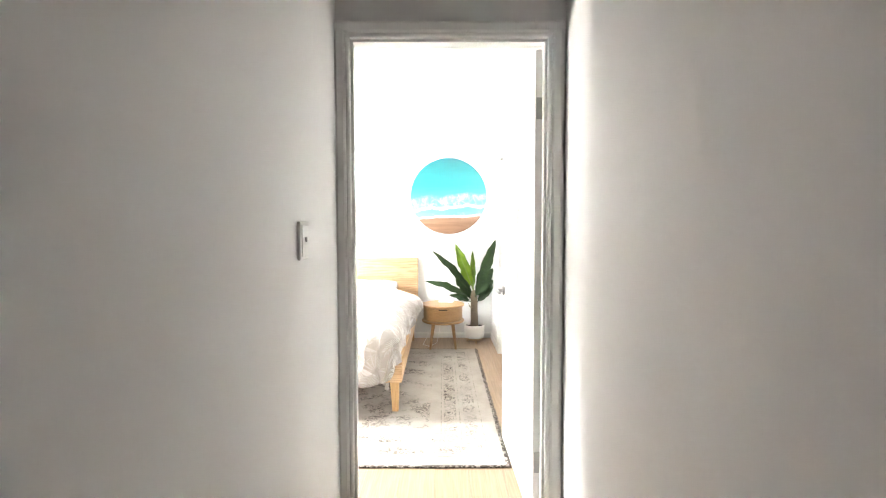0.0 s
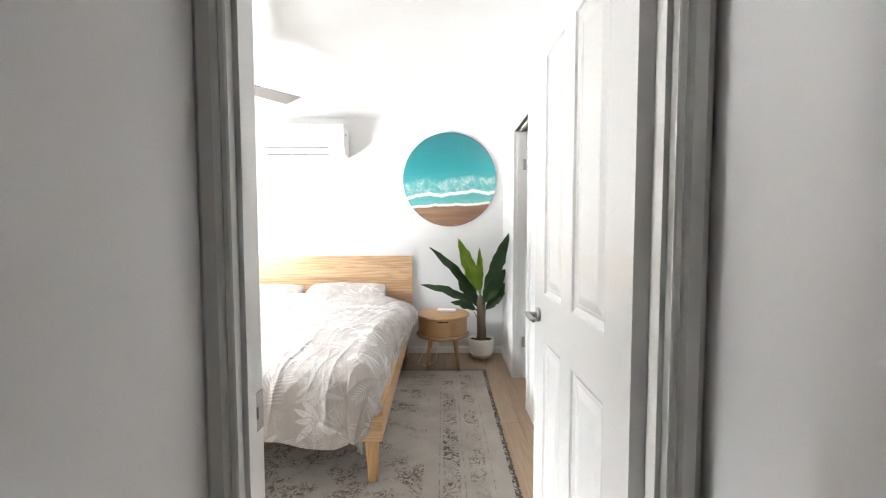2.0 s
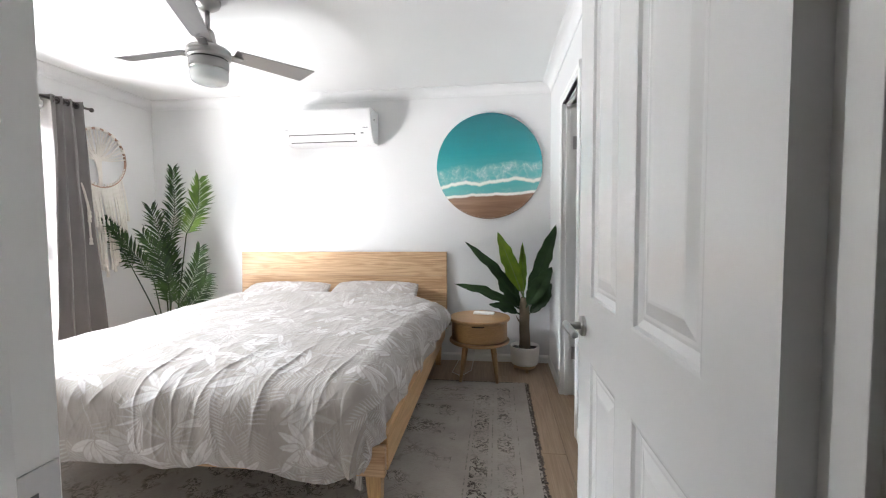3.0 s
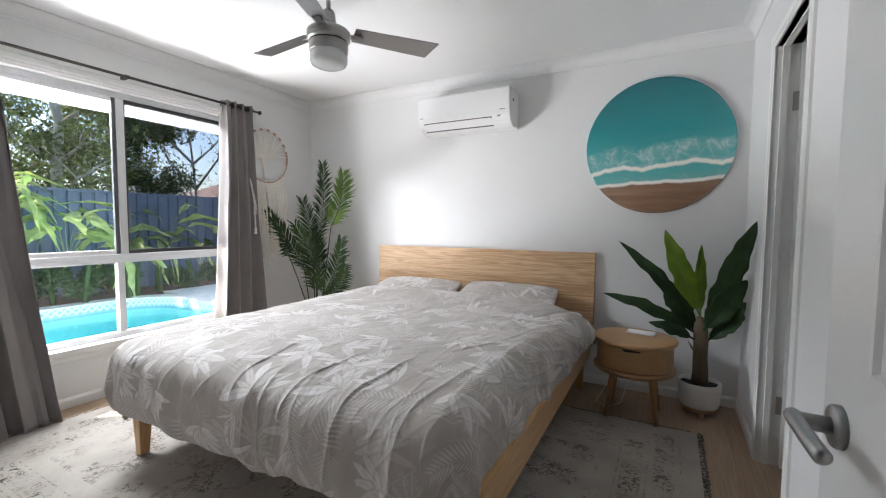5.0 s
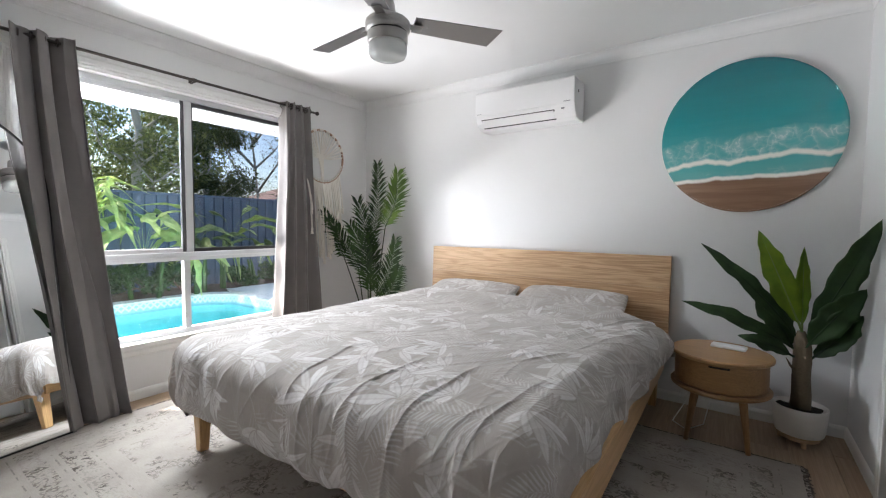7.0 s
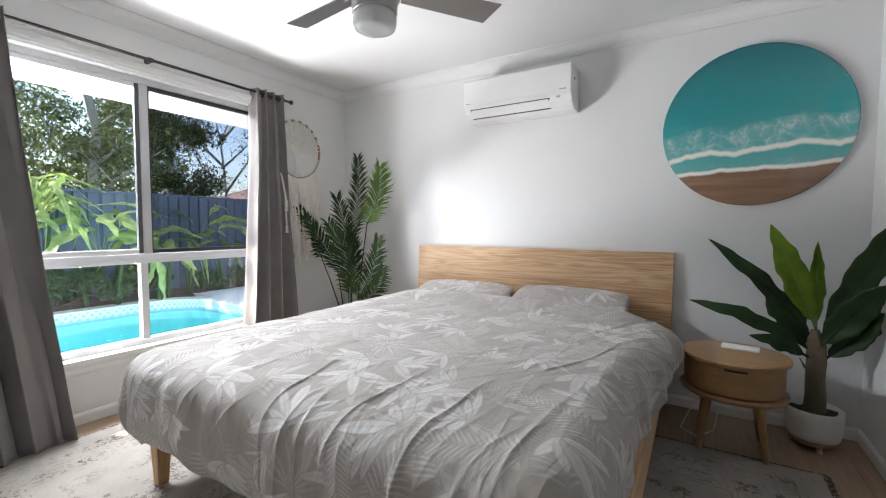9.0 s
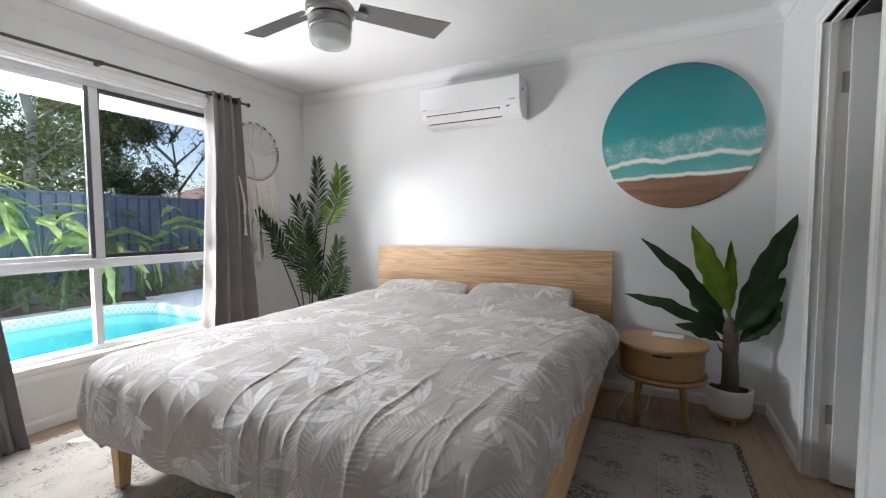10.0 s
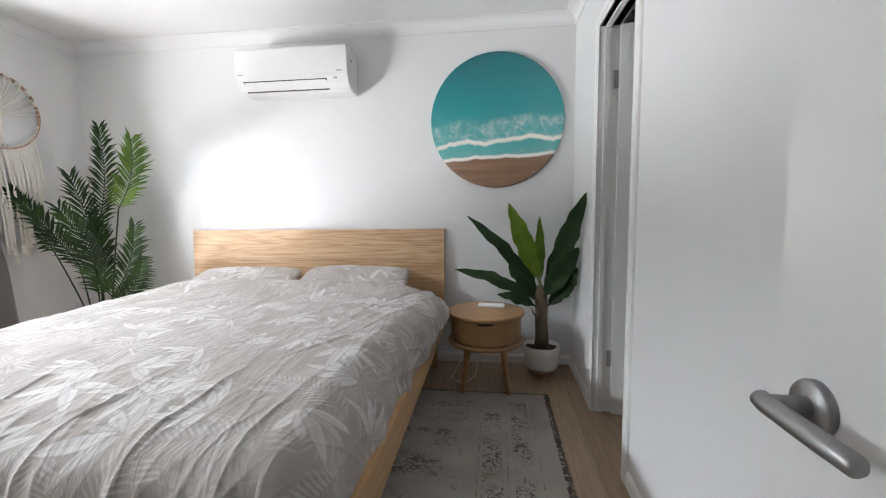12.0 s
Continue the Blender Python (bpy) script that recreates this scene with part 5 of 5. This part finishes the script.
for i in range(26):
    y0 = -0.19 + 0.38 * i / 25
    z0 = -math.sqrt(HR * HR - y0 * y0)
    L = 0.52 + 0.24 * (1 - abs(y0) / 0.2) * rr.uniform(0.7, 1.0) + rr.uniform(-0.08, 0.04)
    if rr.random() < 0.35:
        L *= 0.6
    sway = rr.uniform(-0.015, 0.015)
    tn = part("tassel", tube([(0.0, y0, z0), (0.03, y0 + sway * 0.4, z0 - L * 0.33), (0.055, y0 + sway, z0 - L * 0.7), (0.065, y0 + sway * 1.2, z0 - L)], [0.009, 0.0085, 0.008, 0.0075], 6), M_ROPE, mc, "", True)
    part("end_knot", moved(lathe([(0, 0.014), (0.010, 0.007), (0.0125, -0.002), (0.009, -0.010), (0.014, -0.045), (0, -0.046)], 8), pose(0.065, y0 + sway * 1.2, z0 - L)), M_ROPE, tn, "", True)

# ---- outside: eave, pool, garden, fence, trees ----
GZ = -0.22
k = Mat("pale_stone_paving", (0.66, 0.63, 0.58), 0.8)
k.colour(k.ramp(k.noise(4, 6), [(0.3, (0.66, 0.63, 0.58)), (0.7, (0.80, 0.77, 0.72))])).bump(k.noise(90, 4), 0.4, 0.003)
M_PAVE = k.m
k = Mat("lawn_ground", (0.06, 0.09, 0.03), 0.95)
k.colour(k.ramp(k.noise(0.8, 6), [(0.3, (0.045, 0.06, 0.02)), (0.7, (0.09, 0.12, 0.04))])).bump(k.noise(30, 5), 0.8, 0.03)
M_GROUND = k.m
k = Mat("bark_mulch", (0.09, 0.06, 0.045), 0.95)
k.colour(k.ramp(k.noise(28, 5), [(0.3, (0.035, 0.025, 0.02)), (0.7, (0.17, 0.12, 0.085))])).bump(k.noise(40, 5), 1.0, 0.03)
M_MULCH = k.m
k = Mat("pool_shell", (0.35, 0.72, 0.76), 0.4)
k.colour(k.ramp(k.noise(2.5, 3), [(0.3, (0.28, 0.66, 0.72)), (0.7, (0.42, 0.80, 0.82))]))
M_SHELL = k.m
k = Mat("waterline_tile", (0.6, 0.7, 0.75), 0.2)
tc = k.t.nodes.new("ShaderNodeTexCoord")
sp = k.t.nodes.new("ShaderNodeSeparateXYZ")
k.link(tc.outputs["Object"], sp.inputs[0])
run = k.math("ADD", sp.outputs[1], sp.outputs[0])
zig = k.math("PINGPONG", k.math("MULTIPLY", run, 1.0), 0.11)
lat = k.math("ABSOLUTE", k.math("SUBTRACT", k.math("ADD", sp.outputs[2], 0.36), zig))
lat2 = k.math("ABSOLUTE", k.math("ADD", k.math("ADD", sp.outputs[2], 0.25), zig))
hit_ = k.math("MAXIMUM", k.math("LESS_THAN", lat, 0.022), k.math("LESS_THAN", lat2, 0.022))
k.colour(k.mix(hit_, (0.33, 0.52, 0.60), (0.72, 0.77, 0.78)))
M_BAND = k.m
k = Mat("pool_water", (0.55, 0.92, 0.95), 0.03)
wt = k.node("ShaderNodeBsdfTransparent", Color=(0.60, 0.92, 0.92, 1))
wg = k.node("ShaderNodeBsdfGlossy", Roughness=0.02)
wf = k.node("ShaderNodeFresnel", IOR=1.33)
wb = k.node("ShaderNodeBump", Strength=0.25, Distance=0.02)
k.link(k.noise(5, 3), wb.inputs["Height"])
k.link(wb.outputs[0], wg.inputs["Normal"])
k.link(wb.outputs[0], wf.inputs["Normal"])
wm = k.node("ShaderNodeMixShader")
k.link(k.math("MULTIPLY", wf.outputs[0], 0.7), wm.inputs[0])
k.link(wt.outputs[0], wm.inputs[1])
k.link(wg.outputs[0], wm.inputs[2])
k.link(wm.outputs[0], k.t.nodes["Material Output"].inputs[0])
M_WATER = k.m
k = Mat("blue_grey_steel", (0.06, 0.075, 0.10), 0.45)
k.colour(k.ramp(k.noise(1.5, 4), [(0.3, (0.085, 0.115, 0.175)), (0.7, (0.11, 0.145, 0.21))]))
M_FENCE = k.m
M_TREEBARK = paint("pale_tree_bark", (0.44, 0.41, 0.36), 0.9, 18, 0.02, 0.9)
M_TREE = leaf("tree_leaves", (0.34, 0.37, 0.13), (0.11, 0.14, 0.045), 0.5, 0.5)
M_TREED = leaf("dark_tree_leaves", (0.15, 0.18, 0.07), (0.05, 0.07, 0.025), 0.5, 0.4)
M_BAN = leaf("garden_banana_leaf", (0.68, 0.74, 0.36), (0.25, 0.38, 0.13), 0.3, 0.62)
M_SHRUB = leaf("shrub_leaves", (0.07, 0.13, 0.04), (0.025, 0.06, 0.02), 0.5, 0.25)
M_ROOF = paint("terracotta_roof_tile", (0.24, 0.165, 0.14), 0.85, 8, 0.02, 0.6)
M_BRICKF = paint("cream_render", (0.6, 0.56, 0.5), 0.85)

# ground with the pool let into it
PX0, PX1, PY0, PY1, PR = -8.45, -4.75, -3.0, 6.55, 0.7


def pool_loop(inset, n=8):
    x0, x1, y0, y1, r = PX0 + inset, PX1 - inset, PY0 + inset, PY1 - inset, PR - inset
    pts = []
    for cx, cy, a0 in ((x1 - r, y1 - r, 0), (x0 + r, y1 - r, 90), (x0 + r, y0 + r, 180), (x1 - r, y0 + r, 270)):
        for i in range(n + 1):
            a = radians(a0 + 90 * i / n)
            pts.append((cx + r * math.cos(a), cy + r * math.sin(a)))
    return pts


def ring_sheet(inner, outer, z, bm=None):
    """A flat sheet between two loops with the same count of points."""
    fresh = bmesh.new() if bm is None else bm
    a = [fresh.verts.new((x, y, z)) for x, y in inner]
    b = [fresh.verts.new((x, y, z)) for x, y in outer]
    for i in range(len(a)):
        fresh.faces.new((a[i], b[i], b[(i + 1) % len(a)], a[(i + 1) % len(a)]))
    bmesh.ops.recalc_face_normals(fresh, faces=fresh.faces)
    return fresh


far_loop = []
for (x, y) in pool_loop(-0.02):
    a = math.atan2(y - 1.8, x + 6.6)
    far_loop.append((-6.6 + 600 * math.cos(a), 1.8 + 600 * math.sin(a)))
gb = ring_sheet(pool_loop(-0.02), far_loop, GZ - 0.09)
tagged(part("ground", gb, M_GROUND), "flat garden ground round the pool", "ground", kind="structure")

pool = thing("pool", "in-ground swimming pool with turquoise water and a patterned waterline", "swimming pool", kind="structure")
sh = bmesh.new()
lo_, hi_ = pool_loop(0.05), pool_loop(0.0)
va = [sh.verts.new((x, y, -1.5)) for x, y in lo_]
vb = [sh.verts.new((x, y, GZ - 0.21)) for x, y in hi_]
for i in range(len(va)):
    j = (i + 1) % len(va)
    sh.faces.new((va[i], va[j], vb[j], vb[i]))
sh.faces.new(va)
part("shell", sh, M_SHELL, pool)
tb = bmesh.new()
vc = [tb.verts.new((x, y, GZ - 0.21)) for x, y in hi_]
vd = [tb.verts.new((x, y, GZ - 0.03)) for x, y in hi_]
for i in range(len(vc)):
    j = (i + 1) % len(vc)
    tb.faces.new((vc[i], vc[j], vd[j], vd[i]))
part("waterline_band", tb, M_BAND, pool, "blue and white lattice-patterned tile band")
wl = pool_loop(0.006)
wbm = bmesh.new()
wbm.faces.new([wbm.verts.new((x, y, GZ - 0.175)) for x, y in wl])
wo = part("water", wbm, M_WATER, pool, "clear turquoise water")
wo.visible_shadow = False
cb = ring_sheet(pool_loop(-0.015), pool_loop(-0.30), GZ)
ex_ = bmesh.ops.extrude_face_region(cb, geom=cb.faces[:])
for e in ex_["geom"]:
    if isinstance(e, bmesh.types.BMVert):
        e.co.z -= 0.045
bmesh.ops.recalc_face_normals(cb, faces=cb.faces)
part("coping", cb, M_PAVE, pool, "pale stone coping")

pv = tagged(part("pavement", box(PX1 + 0.302, -6, GZ - 0.06, XW - 0.2, 14, GZ - 0.010), M_PAVE), "sunlit pale stone paving beside the pool", "paving", kind="structure")
tagged(part("pavement_end", box(-8.9, PY1 + 0.302, GZ - 0.06, PX1 + 0.30, 12, GZ - 0.011), M_PAVE), "sunlit pale stone paving at the pool's end", "paving", kind="structure")
for i in range(14):
    for j in range(2):
        px, py = -4.42 + j * 0.56, -3.0 + i * 0.72
        part("paver", box(px, py, GZ - 0.012, px + 0.552, py + 0.712, GZ - 0.002, 0.003, seg=1), M_PAVE, pv)

mb = bmesh.new()
nx_, ny_ = 16, 120
g0 = [[mb.verts.new((-9.68 + 0.90 * i / nx_, -6 + 18 * j / ny_, GZ - 0.05 + 0.10 * math.sin(math.pi * i / nx_) + 0.05 * noise.noise((i * 0.7, j * 0.7, 0)))) for j in range(ny_ + 1)] for i in range(nx_ + 1)]
for i in range(nx_):
    for j in range(ny_):
        mb.faces.new((g0[i][j], g0[i + 1][j], g0[i + 1][j + 1], g0[i][j + 1]))
tagged(part("garden_bed", mb, M_MULCH, None, "", True), "mulched garden bed along the fence", "garden bed", kind="structure")

# house eave over the window
ev = thing("eave", "white painted eave soffit and fascia over the window", "eave", kind="structure")
part("soffit", box(XW - 0.85, -1, 2.32, XW - 0.2, 8, 2.34), M_TRIM, ev)
part("fascia", box(XW - 0.88, -1, 2.115, XW - 0.85, 8, 2.46, 0.002), M_TRIM, ev)
part("gutter", moved(lathe([(0.055, -1.0), (0.055, 8.0)], 16), pose(XW - 0.94, 0, 2.41, -90)), M_TRIM, ev)
part("roof_slab", box(XW - 0.88, -1, 2.46, XE + 1.6, 8, 2.56), M_ROOF, ev)


def steel_fence(label, start, end, top, panels):
    ob = thing("fence", label, "fence")
    a, b = Vector(start), Vector(end)
    step = (b - a) / panels
    L = step.length
    ang = math.degrees(math.atan2(step.y, step.x))
    for i in range(panels):
        base = a + step * i
        m_ = pose(base.x, base.y, base.z, 0, 0, ang)
        bm = bmesh.new()
        prof_ = []
        n = 11
        for q_ in range(n):
            x_ = 0.05 + (L - 0.1) * q_ / n
            w_ = (L - 0.1) / n
            prof_ += [(x_, 0.0), (x_ + w_ * 0.30, 0.0), (x_ + w_ * 0.38, 0.028), (x_ + w_ * 0.52, 0.028), (x_ + w_ * 0.60, 0.0)]
        prof_.append((L - 0.05, 0.0))
        lo2 = [bm.verts.new((x_, y_, 0.03)) for x_, y_ in prof_]
        hi2 = [bm.verts.new((x_, y_, top - 0.02)) for x_, y_ in prof_]
        for q_ in range(len(prof_) - 1):
            bm.faces.new((lo2[q_], lo2[q_ + 1], hi2[q_ + 1], hi2[q_]))
        geo = bmesh.ops.extrude_face_region(bm, geom=bm.faces[:])
        for e in geo["geom"]:
            if isinstance(e, bmesh.types.BMVert):
                e.co.y -= 0.004
        part("panel", moved(bm, m_), M_FENCE, ob)
        part("top_rail", moved(box(0.025, -0.03, top - 0.05, L - 0.025, 0.045, top, 0.004), m_), M_FENCE, ob)
        part("post", moved(box(-0.028, -0.035, 0, 0.028, 0.05, top + 0.01, 0.004), m_), M_FENCE, ob)
    return ob


steel_fence("tall dark blue-grey ribbed steel fence behind the garden bed", (-9.70, -8.0, GZ - 0.10), (-9.70, 14.0, GZ - 0.10), 2.12, 9)


def leaf_cloud(name, centres, radii, count, size, material, parent, seed, label=""):
    """A crown of many small leaves gathered in clumps."""
    r = np.random.RandomState(seed)
    c = np.array(centres)
    pick = r.randint(len(c), size=count)
    dirs = r.normal(size=(count, 3))
    dirs /= np.linalg.norm(dirs, axis=1)[:, None]
    rad = np.array(radii)[pick] * r.uniform(0.25, 1.0, count) ** 0.5
    pos = c[pick] + dirs * rad[:, None] * np.array([1, 1, 0.75])
    u_ = r.normal(size=(count, 3))
    u_ /= np.linalg.norm(u_, axis=1)[:, None]
    w_ = np.cross(u_, r.normal(size=(count, 3)))
    w_ /= np.linalg.norm(w_, axis=1)[:, None]
    s_ = size * r.uniform(0.6, 1.4, count)[:, None]
    quad = np.stack([pos - u_ * s_, pos + w_ * s_ * 0.32, pos + u_ * s_, pos - w_ * s_ * 0.32], 1).reshape(-1, 3)
    me = bpy.data.meshes.new(name)
    me.from_pydata(quad.tolist(), [], np.arange(count * 4).reshape(-1, 4).tolist())
    me.materials.append(material)
    ob = new(name, me)
    ob.parent = parent
    if label:
        ob["label"] = label
    return ob


def tree(label, x, y, height, spread, seed, material, count=9000, leafsize=0.11, low=0.3, girth=0.17, lift=0.5):
    r = random.Random(seed)
    ob = thing("tree", label, "tree", pose(x, y, GZ - 0.12))
    pts = [Vector((0, 0, 0))]
    for i in range(1, 9):
        pts.append(pts[-1] + Vector((r.uniform(-0.14, 0.14), r.uniform(-0.14, 0.14), height / 9)))
    tk = part("trunk", tube(pts, [girth * (1 - 0.09 * i) for i in range(9)], 10), M_TREEBARK, ob, "pale mottled trunk", True)
    ends = []
    for i in range(16):
        f = low + (0.98 - low) * i / 15
        base = pts[min(int(f * 8), 8)]
        a = r.uniform(0, 2 * math.pi)
        L = spread * (1.05 - 0.5 * f) * r.uniform(0.7, 1.15)
        mid = base + Vector((math.cos(a), math.sin(a), lift - 0.05)) * L * 0.5
        tip = base + Vector((math.cos(a + 0.3), math.sin(a + 0.3), lift + 0.05)) * L
        part("limb", tube([base, mid, tip], [0.05, 0.03, 0.01], 6), M_TREEBARK, tk, "", True)
        ends += [tip, mid.lerp(tip, 0.5), mid]
        for q_ in range(2):
            t2 = mid + Vector((r.uniform(-1, 1), r.uniform(-1, 1), r.uniform(0.2, 0.9))) * L * 0.45
            part("limb", tube([mid, mid.lerp(t2, 0.5) + Vector((0, 0, 0.06)), t2], [0.025, 0.015, 0.006], 5), M_TREEBARK, tk, "", True)
            ends.append(t2)
    radii = [spread * r.uniform(0.14, 0.30) for _ in ends]
    leaf_cloud("crown", [tuple(e) for e in ends], radii, count, leafsize, material, ob, seed)
    return ob


tree("tall pale-trunked tree with a leafy crown behind the fence", -13.6, 6.9, 9.0, 2.6, 1, M_TREE, 15000, 0.068, 0.22)
tree("tall leafy tree with sunlit olive foliage behind the fence", -15.0, 4.6, 10.5, 3.8, 2, M_TREE, 34000, 0.07, 0.18)
tree("dense dark green tree behind the fence", -13.2, 8.7, 8.5, 2.1, 3, M_TREED, 18000, 0.062, 0.20)
tree("dense dark green tree further behind the fence", -17.5, 9.0, 10.0, 2.6, 4, M_TREED, 13000, 0.08, 0.16)
tree("olive tree crown filling the back of the garden", -19.0, 6.0, 10.5, 3.8, 5, M_TREE, 22000, 0.085, 0.14)
tree("leafy tree beyond the banana plants", -16.0, 2.0, 11.0, 4.0, 6, M_TREE, 28000, 0.08, 0.16)
tree("thin open-branched tree against the sky", -14.5, 11.3, 8.0, 2.3, 7, M_TREED, 2200, 0.06, 0.2, 0.06, 1.1)
tree("dark tree closing the garden's far corner", -13.5, 15.6, 7.5, 2.6, 8, M_TREED, 9000, 0.10, 0.15)


def garden_banana(label, x, y, height, seed, count, span, wide=0.17, stalk=0.42, low=-0.05, high=1.0):
    r = random.Random(seed)
    ob = thing("banana_plant", label, "banana plant", pose(x, y, GZ - 0.03), "banana plants by the fence")
    for s_ in range(2):
        ox, oy = r.uniform(-0.15, 0.15), r.uniform(-0.2, 0.2)
        part("stem", tube([(ox, oy, 0), (ox * 1.2, oy * 1.2, height * 0.5), (ox * 1.5, oy * 1.6, height)], [0.045, 0.036, 0.022], 10), M_SHRUB, ob, "", True)
    for i in range(count):
        a = 2 * math.pi * (i / count) + r.uniform(-0.4, 0.4)
        base = Vector((0.05 * math.cos(a), 0.05 * math.sin(a), height * r.uniform(0.75, 1.05)))
        L = span * r.uniform(0.75, 1.15)
        tip = base + Vector((math.cos(a), math.sin(a), r.uniform(low, high))) * L * 0.85
        pts = blade_leaf(base, tip, wide * r.uniform(0.7, 1.25), 0.34 * L, 0.30, seed * 40 + i, r.uniform(-45, 45), 40, 7, stalk, 0.30)
        strip("leaf", pts, M_BAN, ob)
    return ob


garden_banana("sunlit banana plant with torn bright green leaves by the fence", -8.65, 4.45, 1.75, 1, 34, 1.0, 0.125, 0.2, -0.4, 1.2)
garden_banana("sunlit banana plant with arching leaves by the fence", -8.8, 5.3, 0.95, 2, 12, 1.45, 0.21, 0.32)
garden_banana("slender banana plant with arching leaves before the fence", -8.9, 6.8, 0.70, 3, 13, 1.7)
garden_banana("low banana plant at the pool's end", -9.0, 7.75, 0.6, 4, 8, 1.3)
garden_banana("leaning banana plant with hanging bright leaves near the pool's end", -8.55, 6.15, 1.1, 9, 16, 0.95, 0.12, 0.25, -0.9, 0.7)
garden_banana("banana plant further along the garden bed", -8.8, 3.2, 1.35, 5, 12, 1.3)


def shrub(label, x, y, size, seed, material):
    r = random.Random(seed)
    ob = thing("shrub", label, "shrub", pose(x, y, GZ + 0.0), "shrubs in the garden bed")
    cs = []
    for i in range(9):
        tip = Vector((r.uniform(-1, 1) * size, r.uniform(-1, 1) * size * 1.3, size * r.uniform(0.3, 1.2)))
        cs.append(tuple(tip))
        part("stem", tube([(0, 0, -0.02), tip * 0.5 + Vector((0, 0, 0.05)), tip], [0.014, 0.010, 0.004], 5), M_BARK, ob)
    leaf_cloud("foliage", cs, [size * 0.5] * 9, 1500, 0.05, material, ob, seed)
    return ob


for i, (yy, sz, mt) in enumerate(((3.5, 0.5, M_SHRUB), (4.2, 0.46, M_SHRUB), (4.8, 0.5, M_SHRUB), (5.5, 0.46, M_SHRUB), (6.1, 0.36, M_SHRUB), (7.2, 0.30, M_SHRUB), (8.2, 0.34, M_SHRUB))):
    shrub("low dark green shrub in the mulched bed", -9.15 + 0.12 * (i % 2), yy, sz, 60 + i, mt)

hs = thing("house", "neighbouring house with a hipped terracotta roof beyond the fence", "house", pose(-29.0, 23.5, GZ - 0.3, 0, 0, 30))
part("wall", box(-5, -4, 0, 5, 4, 2.6), M_BRICKF, hs)
rb = bmesh.new()
eaves = [rb.verts.new(p_) for p_ in ((-5.6, -4.6, 2.55), (5.6, -4.6, 2.55), (5.6, 4.6, 2.55), (-5.6, 4.6, 2.55))]
rdg = [rb.verts.new((-2, 0, 4.5)), rb.verts.new((2, 0, 4.5))]
rb.faces.new((eaves[0], eaves[1], rdg[1], rdg[0]))
rb.faces.new((eaves[1], eaves[2], rdg[1]))
rb.faces.new((eaves[2], eaves[3], rdg[0], rdg[1]))
rb.faces.new((eaves[3], eaves[0], rdg[0]))
rb.faces.new(eaves)
bmesh.ops.recalc_face_normals(rb, faces=rb.faces)
part("roof", rb, M_ROOF, hs)

# ---- floorboards, one by one ----
fl = tagged(part("floor", box(XW - 0.2, HY0 - T, -0.1, 2.09, YN + T, -0.006), M_FLOOR), "pale oak floorboards running the length of the room", "floor", kind="structure")
fr_ = random.Random(12)
PW, PL = 0.185, 1.9
shared = {}
for i in range(-17, 8):
    x0 = max(XW, i * PW + 0.04)
    x1 = min(i * PW + PW + 0.04, 1.4)
    if x1 - x0 < 0.02:
        continue
    lo = -0.6 if HW - 0.1 < (x0 + x1) / 2 < HE else HY1
    y = lo - fr_.uniform(0, PL)
    while y < YN:
        y0, y1 = max(y, lo), min(y + PL, YN)
        y += PL
        if y1 - y0 < 0.05:
            continue
        key = (round(x1 - x0, 3), round(y1 - y0, 3))
        if key not in shared:
            me = bpy.data.meshes.new("plank")
            bm = box(0.0006, 0.0006, -0.006, key[0] - 0.0006, key[1] - 0.0006, 0.0, 0.0012, seg=1)
            bm.to_mesh(me)
            bm.free()
            me.materials.append(M_FLOOR)
            shared[key] = me
        ob = new("plank", shared[key])
        ob.parent = fl
        ob.matrix_basis = pose(x0, y0, 0)
